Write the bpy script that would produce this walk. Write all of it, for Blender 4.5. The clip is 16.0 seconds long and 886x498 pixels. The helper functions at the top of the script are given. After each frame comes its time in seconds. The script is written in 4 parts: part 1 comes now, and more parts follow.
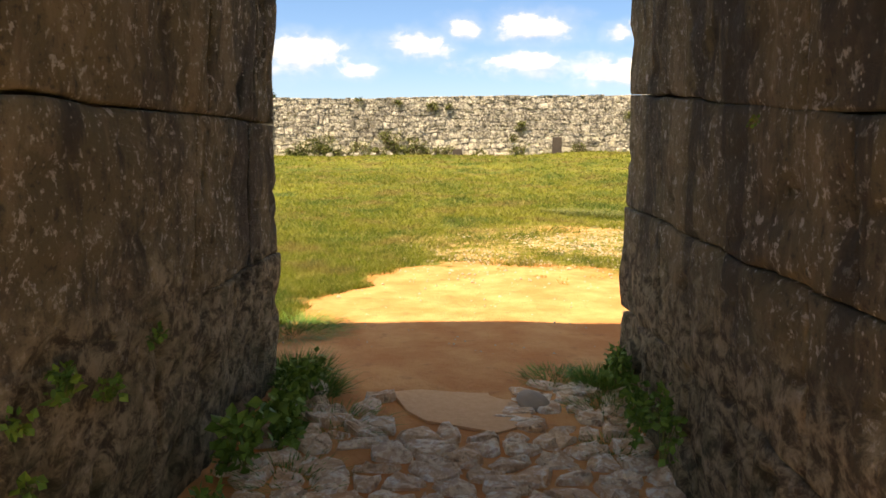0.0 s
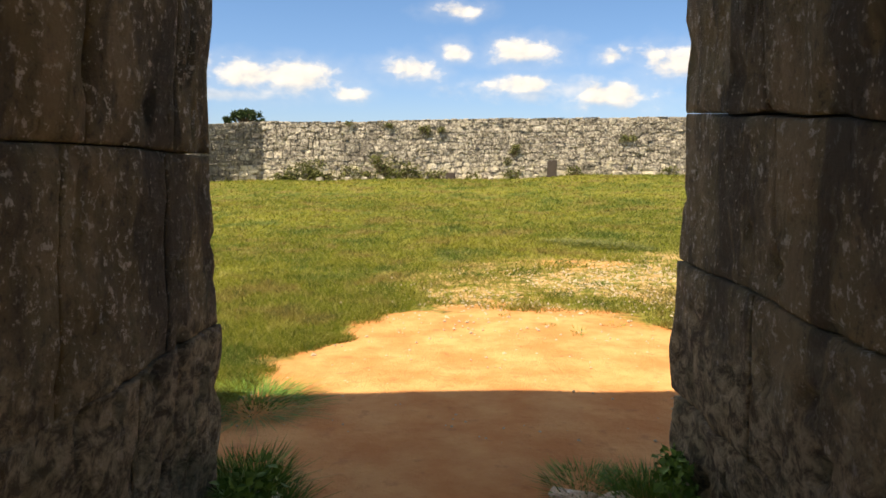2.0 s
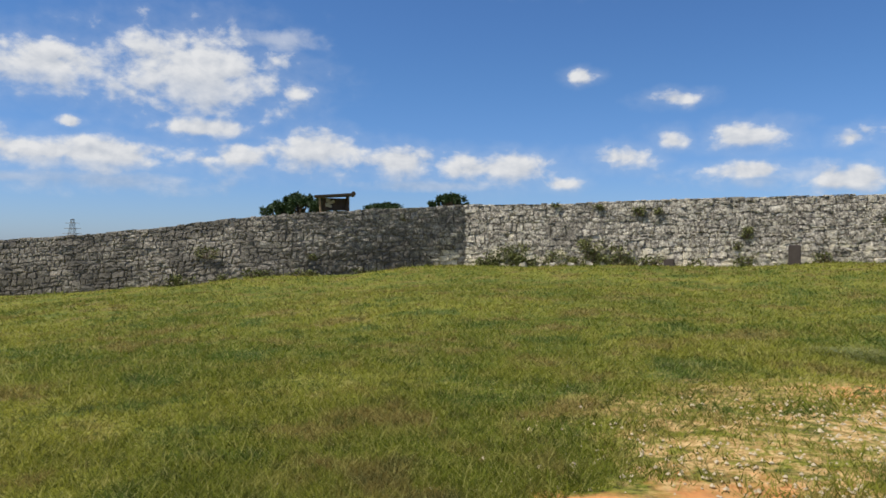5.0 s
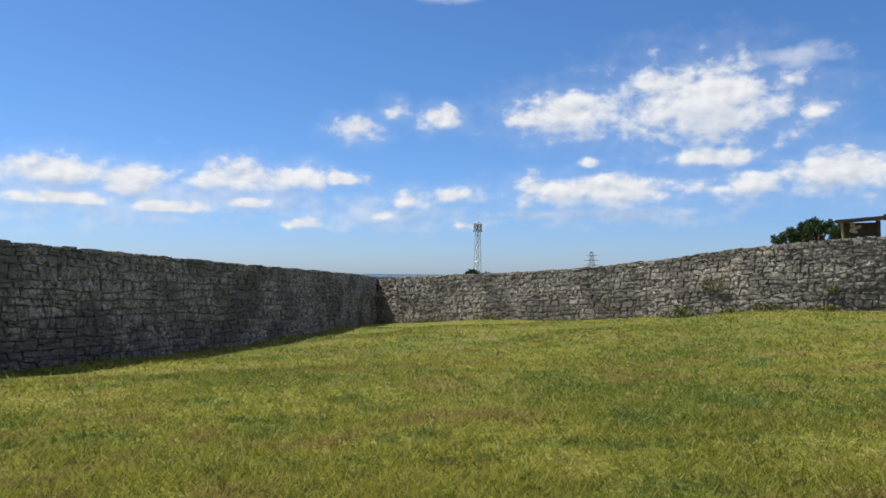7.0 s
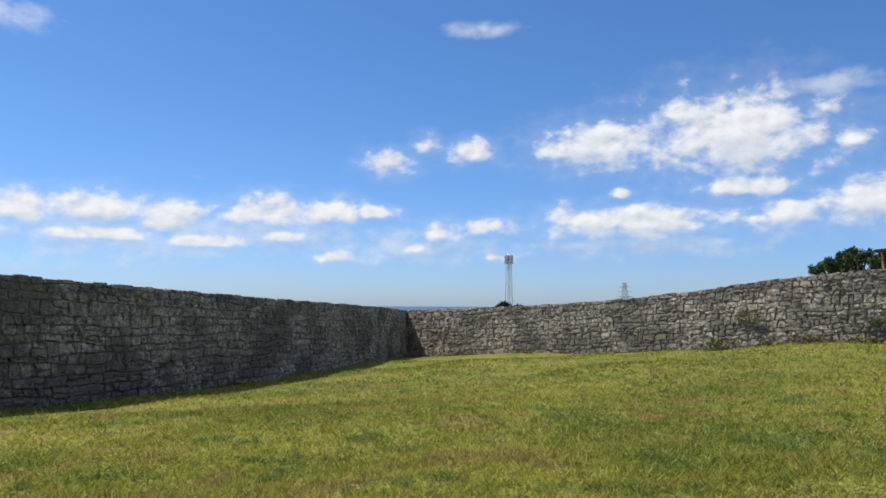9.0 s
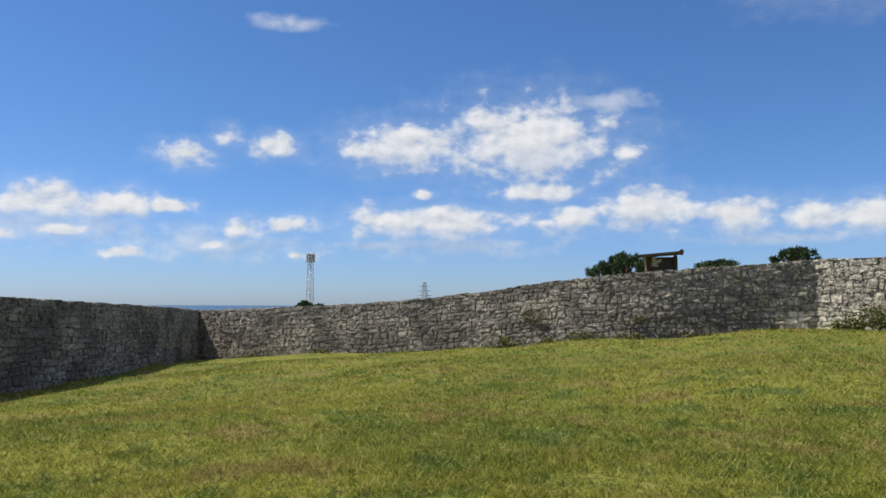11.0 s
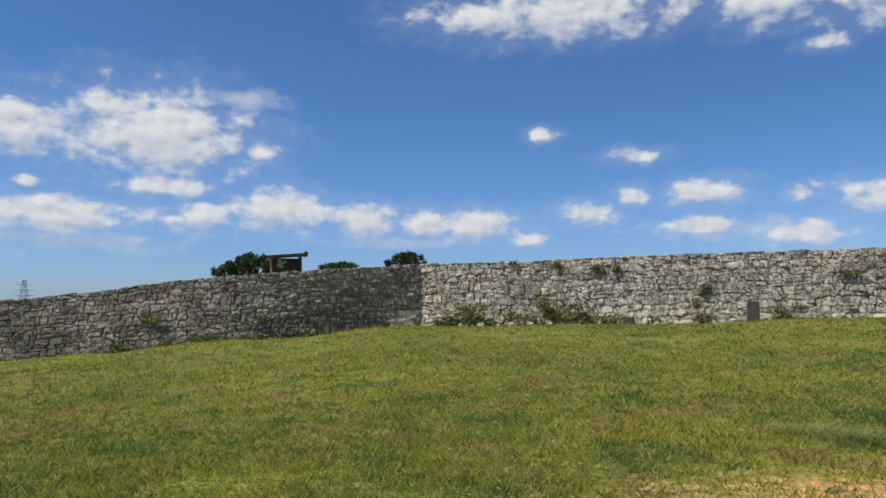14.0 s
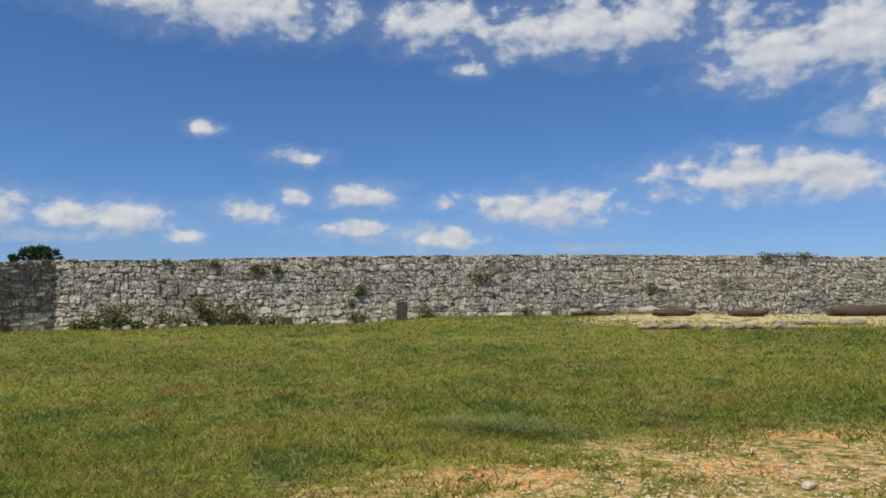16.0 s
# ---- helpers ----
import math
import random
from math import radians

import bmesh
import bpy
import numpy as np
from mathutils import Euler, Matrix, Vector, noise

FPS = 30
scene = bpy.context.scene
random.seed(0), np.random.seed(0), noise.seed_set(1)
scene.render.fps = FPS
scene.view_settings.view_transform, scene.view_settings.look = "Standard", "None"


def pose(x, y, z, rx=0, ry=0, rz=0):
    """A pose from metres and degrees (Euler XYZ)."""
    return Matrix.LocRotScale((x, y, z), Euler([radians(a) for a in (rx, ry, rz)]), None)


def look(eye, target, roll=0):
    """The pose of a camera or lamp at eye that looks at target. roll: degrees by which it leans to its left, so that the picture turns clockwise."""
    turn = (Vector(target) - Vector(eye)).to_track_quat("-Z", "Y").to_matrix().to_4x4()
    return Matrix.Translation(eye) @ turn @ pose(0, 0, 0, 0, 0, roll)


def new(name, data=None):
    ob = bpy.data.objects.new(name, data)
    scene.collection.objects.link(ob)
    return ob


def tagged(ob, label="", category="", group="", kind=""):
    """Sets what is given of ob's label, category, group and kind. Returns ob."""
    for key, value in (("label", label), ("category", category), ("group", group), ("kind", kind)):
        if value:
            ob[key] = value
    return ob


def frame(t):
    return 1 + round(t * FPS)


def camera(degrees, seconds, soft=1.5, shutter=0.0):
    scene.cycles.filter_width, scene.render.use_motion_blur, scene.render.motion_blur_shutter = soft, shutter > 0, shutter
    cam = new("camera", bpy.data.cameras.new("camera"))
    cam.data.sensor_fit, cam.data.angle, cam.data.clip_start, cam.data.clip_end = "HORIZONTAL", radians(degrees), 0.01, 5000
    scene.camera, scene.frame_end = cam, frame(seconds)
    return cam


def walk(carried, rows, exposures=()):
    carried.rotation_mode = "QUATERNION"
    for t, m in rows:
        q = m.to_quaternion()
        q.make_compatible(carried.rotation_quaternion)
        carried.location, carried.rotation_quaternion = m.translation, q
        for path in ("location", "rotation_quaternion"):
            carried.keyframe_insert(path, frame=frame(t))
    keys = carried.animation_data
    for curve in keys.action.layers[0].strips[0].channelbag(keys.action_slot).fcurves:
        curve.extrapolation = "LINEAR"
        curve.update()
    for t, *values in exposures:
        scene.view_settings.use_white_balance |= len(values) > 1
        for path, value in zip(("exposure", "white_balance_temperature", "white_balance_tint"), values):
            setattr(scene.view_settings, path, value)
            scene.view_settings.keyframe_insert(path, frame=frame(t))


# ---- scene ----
cam = camera(61.7, 16.0, soft=1.6)
PATH = [
    (0, (0.184, -4.259, 1.503), (0.056, -2.286, 1.203), 0.6),
    (0.5, (0.105, -4.086, 1.536), (-0.02, -2.111, 1.248), 0.5),
    (1, (0.085, -3.856, 1.531), (-0.034, -1.877, 1.266), 0.5),
    (1.5, (0.14, -3.511, 1.553), (0.026, -1.53, 1.303), 0.4),
    (2, (0.103, -3.166, 1.548), (-0.007, -1.184, 1.308), 0.4),
    (2.5, (0.041, -2.768, 1.576), (-0.063, -0.783, 1.356), 0.4),
    (3, (0.036, -2.327, 1.555), (-0.065, -0.339, 1.363), 0.4),
    (3.2, (0.033, -2.122, 1.58), (-0.068, -0.132, 1.407), 0.4),
    (5.3, (-0.14, 0.354, 1.294), (-0.969, 2.174, 1.313), 0.5),
    (5.5, (-0.122, 0.377, 1.281), (-1.065, 2.141, 1.31), 0.4),
    (6, (-0.182, 0.516, 1.309), (-1.432, 2.077, 1.361), 0.2),
    (6.5, (-0.242, 0.659, 1.332), (-1.752, 1.969, 1.388), 0.4),
    (7, (-0.273, 0.741, 1.372), (-1.958, 1.817, 1.434), 0.5),
    (7.5, (-0.329, 0.785, 1.373), (-2.1, 1.711, 1.445), 0.6),
    (8, (-0.355, 0.785, 1.389), (-2.131, 1.698, 1.489), 0.5),
    (8.2, (-0.352, 0.793, 1.39), (-2.126, 1.709, 1.507), 0.5),
    (10.3, (-0.301, 1.213, 1.493), (-1.845, 2.476, 1.641), 0.2),
    (10.5, (-0.295, 1.202, 1.498), (-1.801, 2.51, 1.643), 0.3),
    (11, (-0.267, 1.221, 1.487), (-1.671, 2.637, 1.633), 0.1),
    (11.5, (-0.219, 1.243, 1.493), (-1.499, 2.772, 1.64), 0.0),
    (12, (-0.197, 1.242, 1.501), (-1.34, 2.877, 1.645), -0.0),
    (12.5, (-0.162, 1.234, 1.505), (-1.152, 2.966, 1.65), -0.0),
    (13, (-0.098, 1.232, 1.512), (-0.962, 3.031, 1.654), -0.1),
    (13.5, (-0.042, 1.243, 1.514), (-0.779, 3.096, 1.66), -0.2),
    (14, (0.006, 1.286, 1.515), (-0.57, 3.196, 1.66), -0.2),
    (14.5, (0.001, 1.368, 1.518), (-0.392, 3.324, 1.661), -0.2),
    (15, (-0.008, 1.435, 1.537), (-0.17, 3.423, 1.682), -0.2),
    (15.5, (-0.006, 1.478, 1.546), (0.064, 3.472, 1.688), -0.3),
    (16, (0.022, 1.464, 1.561), (0.335, 3.435, 1.701), -0.3),
]
EXPOSURES = [(0, 1.08, 9300, 13), (0.5, 0.98, 9300, 13), (1.0, 0.92, 9000, 12), (1.7, 0.76, 8600, 12), (2.5, 0.68, 8200, 11), (3.2, 0.5, 7800, 10),
             (5.3, 0.1, 6500, 10), (7, 0.3, 6500, 10), (8.2, 0.35, 6500, 10), (10.3, 0.28, 6500, 10), (12, 0.12, 6500, 10), (14.5, 0.02, 6450, 10), (16, -0.08, 6450, 10)]
walk(cam, [(t, look(eye, target, roll)) for t, eye, target, roll in PATH], exposures=EXPOSURES)

# ---- world, sun ----
SUN_EL, SUN_AZ = 59.4, 234.5          # degrees; azimuth clockwise from +y
sun_dir = Vector((math.sin(radians(SUN_AZ)) * math.cos(radians(SUN_EL)),
                  math.cos(radians(SUN_AZ)) * math.cos(radians(SUN_EL)), math.sin(radians(SUN_EL))))
sun_data = bpy.data.lights.new("sun", "SUN")
sun_data.energy, sun_data.angle, sun_data.color = 4.8, radians(0.55), (1.0, 0.95, 0.86)
new("sun", sun_data).matrix_world = look(sun_dir * 60, (0, 0, 0))

world = bpy.data.worlds.new("sky")
scene.world = world
world.use_nodes = True


class Nodes:
    """Short hand for building a node tree."""

    def __init__(self, tree):
        self.tree = tree

    def add(self, kind, **props):
        n = self.tree.nodes.new(kind)
        for k, v in props.items():
            if k == "operation":
                n.operation = v
            elif k == "data_type":
                n.data_type = v
            elif k == "blend_type":
                n.blend_type = v
            elif k == "feature":
                n.feature = v
            elif k == "noise_dimensions":
                n.noise_dimensions = v
        return n

    def link(self, a, b):
        self.tree.links.new(a, b)

    def put(self, sock, v):
        if isinstance(v, bpy.types.NodeSocket):
            self.link(v, sock)
        elif isinstance(v, (tuple, list)) and len(v) == 3 and sock.type == "RGBA":
            sock.default_value = (*v, 1)
        else:
            sock.default_value = v

    def math(self, op, a, b=0.0, c=0.0, clamp=False):
        n = self.add("ShaderNodeMath", operation=op)
        n.use_clamp = clamp
        for i, v in enumerate((a, b, c)):
            self.put(n.inputs[i], v)
        return n.outputs[0]

    def vec(self, op, a, b=(0, 0, 0)):
        n = self.add("ShaderNodeVectorMath", operation=op)
        self.put(n.inputs[0], a)
        self.put(n.inputs[1], b)
        return n.outputs["Value"] if op in ("LENGTH", "DOT_PRODUCT", "DISTANCE") else n.outputs["Vector"]

    def noise(self, vector, scale, detail=4, rough=0.55, distort=0.0):
        n = self.add("ShaderNodeTexNoise")
        self.put(n.inputs["Vector"], vector)
        for k, v in (("Scale", scale), ("Detail", detail), ("Roughness", rough), ("Distortion", distort)):
            n.inputs[k].default_value = v
        return n.outputs["Fac"]

    def voronoi(self, vector, scale, feature="F1"):
        n = self.add("ShaderNodeTexVoronoi", feature=feature)
        self.put(n.inputs["Vector"], vector)
        n.inputs["Scale"].default_value = scale
        return n.outputs["Distance"]

    def ramp(self, v, lo, hi):
        n = self.add("ShaderNodeMapRange")
        n.interpolation_type = "SMOOTHSTEP"
        self.put(n.inputs[0], v)
        n.inputs[1].default_value, n.inputs[2].default_value = lo, hi
        return n.outputs[0]

    def mix(self, f, a, b, blend="MIX"):
        n = self.add("ShaderNodeMix", data_type="RGBA", blend_type=blend)
        self.put(n.inputs[0], f)
        self.put(n.inputs[6], a)
        self.put(n.inputs[7], b)
        return n.outputs[2]

    def mixed(self, f, a, b):
        n = self.add("ShaderNodeMix", data_type="FLOAT")
        self.put(n.inputs[0], f)
        self.put(n.inputs[2], a)
        self.put(n.inputs[3], b)
        return n.outputs[0]

    def colour_noise(self, vector, scale, detail):
        n = self.add("ShaderNodeTexNoise")
        self.put(n.inputs["Vector"], vector)
        n.inputs["Scale"].default_value, n.inputs["Detail"].default_value = scale, detail
        return n.outputs["Color"]

    def bump(self, height, strength, distance):
        n = self.add("ShaderNodeBump")
        self.put(n.inputs["Height"], height)
        n.inputs["Strength"].default_value, n.inputs["Distance"].default_value = strength, distance
        return n.outputs[0]


# clouds: azimuth, elevation, half width, half height in degrees
CLOUDS_WEST = [
    (-38.1, 12.2, 6.0, 2.9), (-47.8, 12.0, 4.2, 1.8), (-30.7, 11.3, 1.8, 1.1), (-63.9, 10.8, 2.2, 1.0),
    (-61.2, 12.2, 1.2, 0.9), (-57.5, 11.7, 2.0, 1.0), (-45.6, 6.2, 6.5, 1.2), (-29.5, 7.0, 3.4, 1.5),
    (-35.0, 6.4, 2.4, 1.0), (-37.7, 8.4, 3.1, 0.9), (-80.4, 6.1, 2.7, 1.3), (-73.8, 6.8, 3.4, 1.2),
    (-68.7, 7.0, 2.4, 1.0), (-65.5, 7.0, 2.1, 0.6), (-60.0, 5.5, 2.1, 1.0), (-56.8, 5.9, 1.5, 0.7),
    (-62.1, 4.3, 1.3, 0.5), (-68.3, 3.6, 1.8, 0.5), (-91.1, 6.4, 3.4, 1.2), (-72.2, 5.1, 1.9, 0.5), (-85.0, 6.6, 3.6, 1.2), (-78.0, 4.6, 3.0, 0.5)]
CLOUDS_NORTH = [
    (-22.5, 6.3, 2.8, 1.1), (-15.7, 5.9, 4.5, 1.2), (-10.5, 4.8, 1.8, 0.6), (-46.2, 8.3, 0.9, 0.5),
    (-9.1, 12.8, 1.3, 0.6), (-2.4, 10.9, 2.2, 0.6), (-2.4, 7.9, 1.7, 0.9), (-5.7, 6.7, 2.3, 0.9),
    (3.0, 8.0, 2.6, 1.0), (9.3, 7.5, 1.4, 0.7), (17.0, 6.9, 5.0, 1.3), (3.2, 5.5, 3.0, 0.7),
    (9.3, 4.7, 2.6, 0.9), (-56.1, 3.6, 1.0, 0.4), (-84.0, 4.9, 4.5, 0.6)]
CLOUDS_EAST = [
    (31.9, 8.8, 6.4, 1.5), (37.2, 8.3, 3.4, 1.4), (-7.6, 21.4, 8.6, 1.6), (8.1, 20.9, 3.5, 1.6),
    (21.3, 20.3, 9.4, 1.9), (33.6, 17.1, 4.6, 2.0), (10.9, 17.5, 1.8, 0.6), (39.3, 17.5, 3.8, 2.6),
    (44.0, 13.0, 5.0, 2.0)]
WISPS = [(-84.0, 5.2, 14.0, 2.8), (-62.0, 4.2, 9.0, 1.3), (-44.0, 4.4, 9.0, 1.0), (6.0, 5.2, 9.0, 1.0), (-32.5, 14.9, 4.2, 1.0), (-56.7, 20.7, 3.0, 0.6), (-92.5, 18.9, 4.5, 1.2), (38.5, 11.9, 3.5, 1.4),
         (-50.0, 4.4, 5.0, 0.5), (-20.0, 4.6, 7.0, 0.6), (-76.0, 5.4, 15.0, 1.9), (20.0, 4.0, 5.0, 0.4)]


def build_sky(tree):
    n = Nodes(tree)
    bg = tree.nodes["Background"]
    sky = n.add("ShaderNodeTexSky")
    sky.sky_type, sky.sun_disc = "NISHITA", False
    sky.sun_elevation, sky.sun_rotation = radians(SUN_EL), radians(SUN_AZ)
    sky.altitude, sky.air_density, sky.dust_density, sky.ozone_density = 150, 1.0, 0.35, 4.0
    co = n.add("ShaderNodeTexCoord").outputs["Generated"]
    sep = n.add("ShaderNodeSeparateXYZ")
    n.link(co, sep.inputs[0])
    az = n.math("MULTIPLY", n.math("ARCTAN2", sep.outputs[0], sep.outputs[1]), 57.2958)
    el = n.math("MULTIPLY", n.math("ARCSINE", sep.outputs[2]), 57.2958)
    comb = n.add("ShaderNodeCombineXYZ")
    n.link(az, comb.inputs[0])
    n.link(el, comb.inputs[1])
    p = comb.outputs[0]
    stretched = n.vec("MULTIPLY", p, (0.62, 0.9, 1))
    fbm = n.noise(stretched, 0.75, 8, 0.56, 0.15)
    warp = n.vec("ADD", stretched, n.vec("MULTIPLY", n.colour_noise(stretched, 0.9, 3), (1.1, 1.1, 0)))
    lumps = n.math("MULTIPLY_ADD", n.voronoi(warp, 0.55, "SMOOTH_F1"), -0.62, n.math("MULTIPLY", n.voronoi(warp, 1.35, "SMOOTH_F1"), -0.38))
    high = n.vec("ADD", stretched, (-0.22, 0.42, 0))
    fbm_high = n.noise(high, 0.75, 5, 0.55, 0.15)
    lumps_high = n.math("MULTIPLY", n.voronoi(n.vec("ADD", warp, (-0.22, 0.42, 0)), 0.55, "SMOOTH_F1"), -0.62)

    def field(clouds, q):
        total = None
        for a, e, w, h in clouds:
            d = n.vec("LENGTH", n.vec("MULTIPLY", n.vec("SUBTRACT", q, (a, e, 0)), (1 / w, 1 / h, 0)))
            d = n.math("ADD", d, 0.28) if w < 2.3 else d
            total = d if total is None else n.math("SMOOTH_MIN", total, d, 0.25)
        return total

    every = CLOUDS_WEST + CLOUDS_NORTH + CLOUDS_EAST
    here, above = field(every, p), field(every, n.vec("ADD", p, (0, 0.7, 0)))
    rough_edge = n.math("ADD", n.math("MULTIPLY_ADD", fbm, -2.6, 1.05), n.math("MULTIPLY_ADD", lumps, -1.2, -0.55))
    puffs = n.math("ADD", here, rough_edge)
    # tops are crisp and white, bases thin out and turn grey
    base = n.ramp(n.math("SUBTRACT", here, above), -0.25, 0.75)
    crisp = n.ramp(puffs, 1.17, 0.15)
    soft = n.math("MULTIPLY", n.ramp(puffs, 1.30, -0.35), 0.85)
    cover = n.mixed(base, crisp, soft)
    thin = n.math("ADD", field(WISPS, p), n.math("MULTIPLY_ADD", fbm, -2.2, 1.1))
    veil = n.math("MAXIMUM", n.math("MULTIPLY", n.ramp(thin, 1.25, 0.0), 0.50), n.math("MULTIPLY", n.ramp(n.math("MULTIPLY_ADD", rough_edge, 0.6, here), 2.0, 0.6), 0.17))
    # the same broken cumulus, added unseen overhead and behind to brighten the shade
    flat = n.add("ShaderNodeCombineXYZ")
    rise = n.math("ADD", n.math("MAXIMUM", sep.outputs[2], 0.0), 0.16)
    n.link(n.math("DIVIDE", sep.outputs[0], rise), flat.inputs[0])
    n.link(n.math("DIVIDE", sep.outputs[1], rise), flat.inputs[1])
    wide = n.noise(flat.outputs[0], 1.5, 7, 0.55, 0.2)
    round_back = n.math("ABSOLUTE", n.math("ADD", az, 22.0))
    rest = n.math("MAXIMUM", n.ramp(el, 23.0, 31.0), n.math("MULTIPLY", n.ramp(round_back, 84.0, 100.0), n.ramp(el, 2.0, 6.0)))
    fill_clouds = n.math("MULTIPLY", n.ramp(wide, 0.47, 0.57), rest)
    alpha = n.math("MAXIMUM", n.math("MAXIMUM", cover, veil), fill_clouds, clamp=True)
    relief = n.math("ADD", n.math("MULTIPLY", n.math("SUBTRACT", fbm, fbm_high), 1.6),
                    n.math("MULTIPLY", n.math("SUBTRACT", n.math("MULTIPLY", lumps, 0.8), lumps_high), 0.9))
    lit = n.math("ADD", n.math("MULTIPLY_ADD", base, -0.45, 0.80), relief, clamp=True)
    cloud = n.mix(lit, (4.6, 5.2, 6.2), (8.3, 8.45, 8.7))
    # clear tropical blue, paler towards the sea
    tint = n.mix(n.ramp(el, 0.0, 14.0), (0.66, 0.86, 1.32), (0.60, 0.88, 1.21))
    blue = n.mix(1.0, sky.outputs[0], tint, "MULTIPLY")
    n.link(n.mix(alpha, blue, cloud), bg.inputs[0])
    bg.inputs[1].default_value = SKY


SKY = 0.085
build_sky(world.node_tree)

# ---- materials ----


def material(name, build, rough=0.9, spec=0.25):
    m = bpy.data.materials.new(name)
    m.use_nodes = True
    n = Nodes(m.node_tree)
    bsdf = m.node_tree.nodes["Principled BSDF"]
    bsdf.inputs["Roughness"].default_value = rough
    bsdf.inputs["Specular IOR Level"].default_value = spec
    pos = n.add("ShaderNodeNewGeometry")
    colour, normal = build(n, pos.outputs["Position"], pos)
    n.put(bsdf.inputs["Base Color"], colour)
    if normal is not None:
        n.link(normal, bsdf.inputs["Normal"])
    return m


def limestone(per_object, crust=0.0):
    """Coral limestone; crust: how much of it a dark grey crust and painted-in shade cover."""
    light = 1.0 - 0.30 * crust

    def build(n, p, geo):
        rnd = n.add("ShaderNodeObjectInfo").outputs["Random"] if per_object else geo.outputs["Random Per Island"]
        grain = n.noise(p, 9.0, 8, 0.7)
        blot = n.noise(p, 2.3, 5, 0.6)
        weather = n.noise(n.vec("MULTIPLY", p, (0.35, 0.35, 0.55)), 1.0, 5, 0.6)
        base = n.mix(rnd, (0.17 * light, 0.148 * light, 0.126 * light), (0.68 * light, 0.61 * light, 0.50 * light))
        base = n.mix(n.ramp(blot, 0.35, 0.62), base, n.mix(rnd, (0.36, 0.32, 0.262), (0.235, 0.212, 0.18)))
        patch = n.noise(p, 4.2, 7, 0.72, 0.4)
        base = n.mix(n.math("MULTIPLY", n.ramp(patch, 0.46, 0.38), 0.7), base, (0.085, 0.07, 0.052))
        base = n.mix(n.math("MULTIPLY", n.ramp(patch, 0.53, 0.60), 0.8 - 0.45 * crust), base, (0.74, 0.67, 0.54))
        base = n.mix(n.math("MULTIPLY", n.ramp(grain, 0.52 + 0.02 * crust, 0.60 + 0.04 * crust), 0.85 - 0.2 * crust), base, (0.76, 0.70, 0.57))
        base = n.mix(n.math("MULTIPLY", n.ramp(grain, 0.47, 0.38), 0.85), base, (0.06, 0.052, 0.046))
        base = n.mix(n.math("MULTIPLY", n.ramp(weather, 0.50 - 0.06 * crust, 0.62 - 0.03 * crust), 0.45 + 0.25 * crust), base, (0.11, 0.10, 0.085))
        sep = n.add("ShaderNodeSeparateXYZ")
        n.link(p, sep.inputs[0])
        clean = n.ramp(n.math("MULTIPLY_ADD", sep.outputs[2], -0.13, n.noise(p, 1.5, 6, 0.7)), 0.31, 0.41)
        clean = n.math("MULTIPLY", clean, n.math("MULTIPLY", n.ramp(sep.outputs[1], 38.2, 39.4), n.ramp(sep.outputs[0], 16.0, 9.0)))
        base = n.mix(n.math("MULTIPLY", clean, n.ramp(rnd, 0.1, 0.5)), base, (0.72, 0.645, 0.49))
        pits = n.voronoi(p, 14.0)
        h = n.math("ADD", n.math("MULTIPLY", grain, 1.0), n.math("MULTIPLY", n.ramp(pits, 0.0, 0.35), 0.5))
        return base, n.bump(h, 1.0, 0.09)
    return material("limestone", build, 0.95, 0.15)


def mortar_build(n, p, geo):
    g = n.noise(p, 7.0, 6, 0.65)
    return n.mix(g, (0.16, 0.14, 0.12), (0.48, 0.43, 0.35)), n.bump(g, 0.8, 0.05)


def wall_top_build(n, p, geo):
    g = n.noise(p, 5.0, 6, 0.7)
    c = n.mix(g, (0.25, 0.24, 0.21), (0.5, 0.47, 0.42))
    return n.mix(n.ramp(n.noise(p, 1.2, 4), 0.5, 0.62), c, (0.16, 0.18, 0.06)), n.bump(g, 0.9, 0.06)


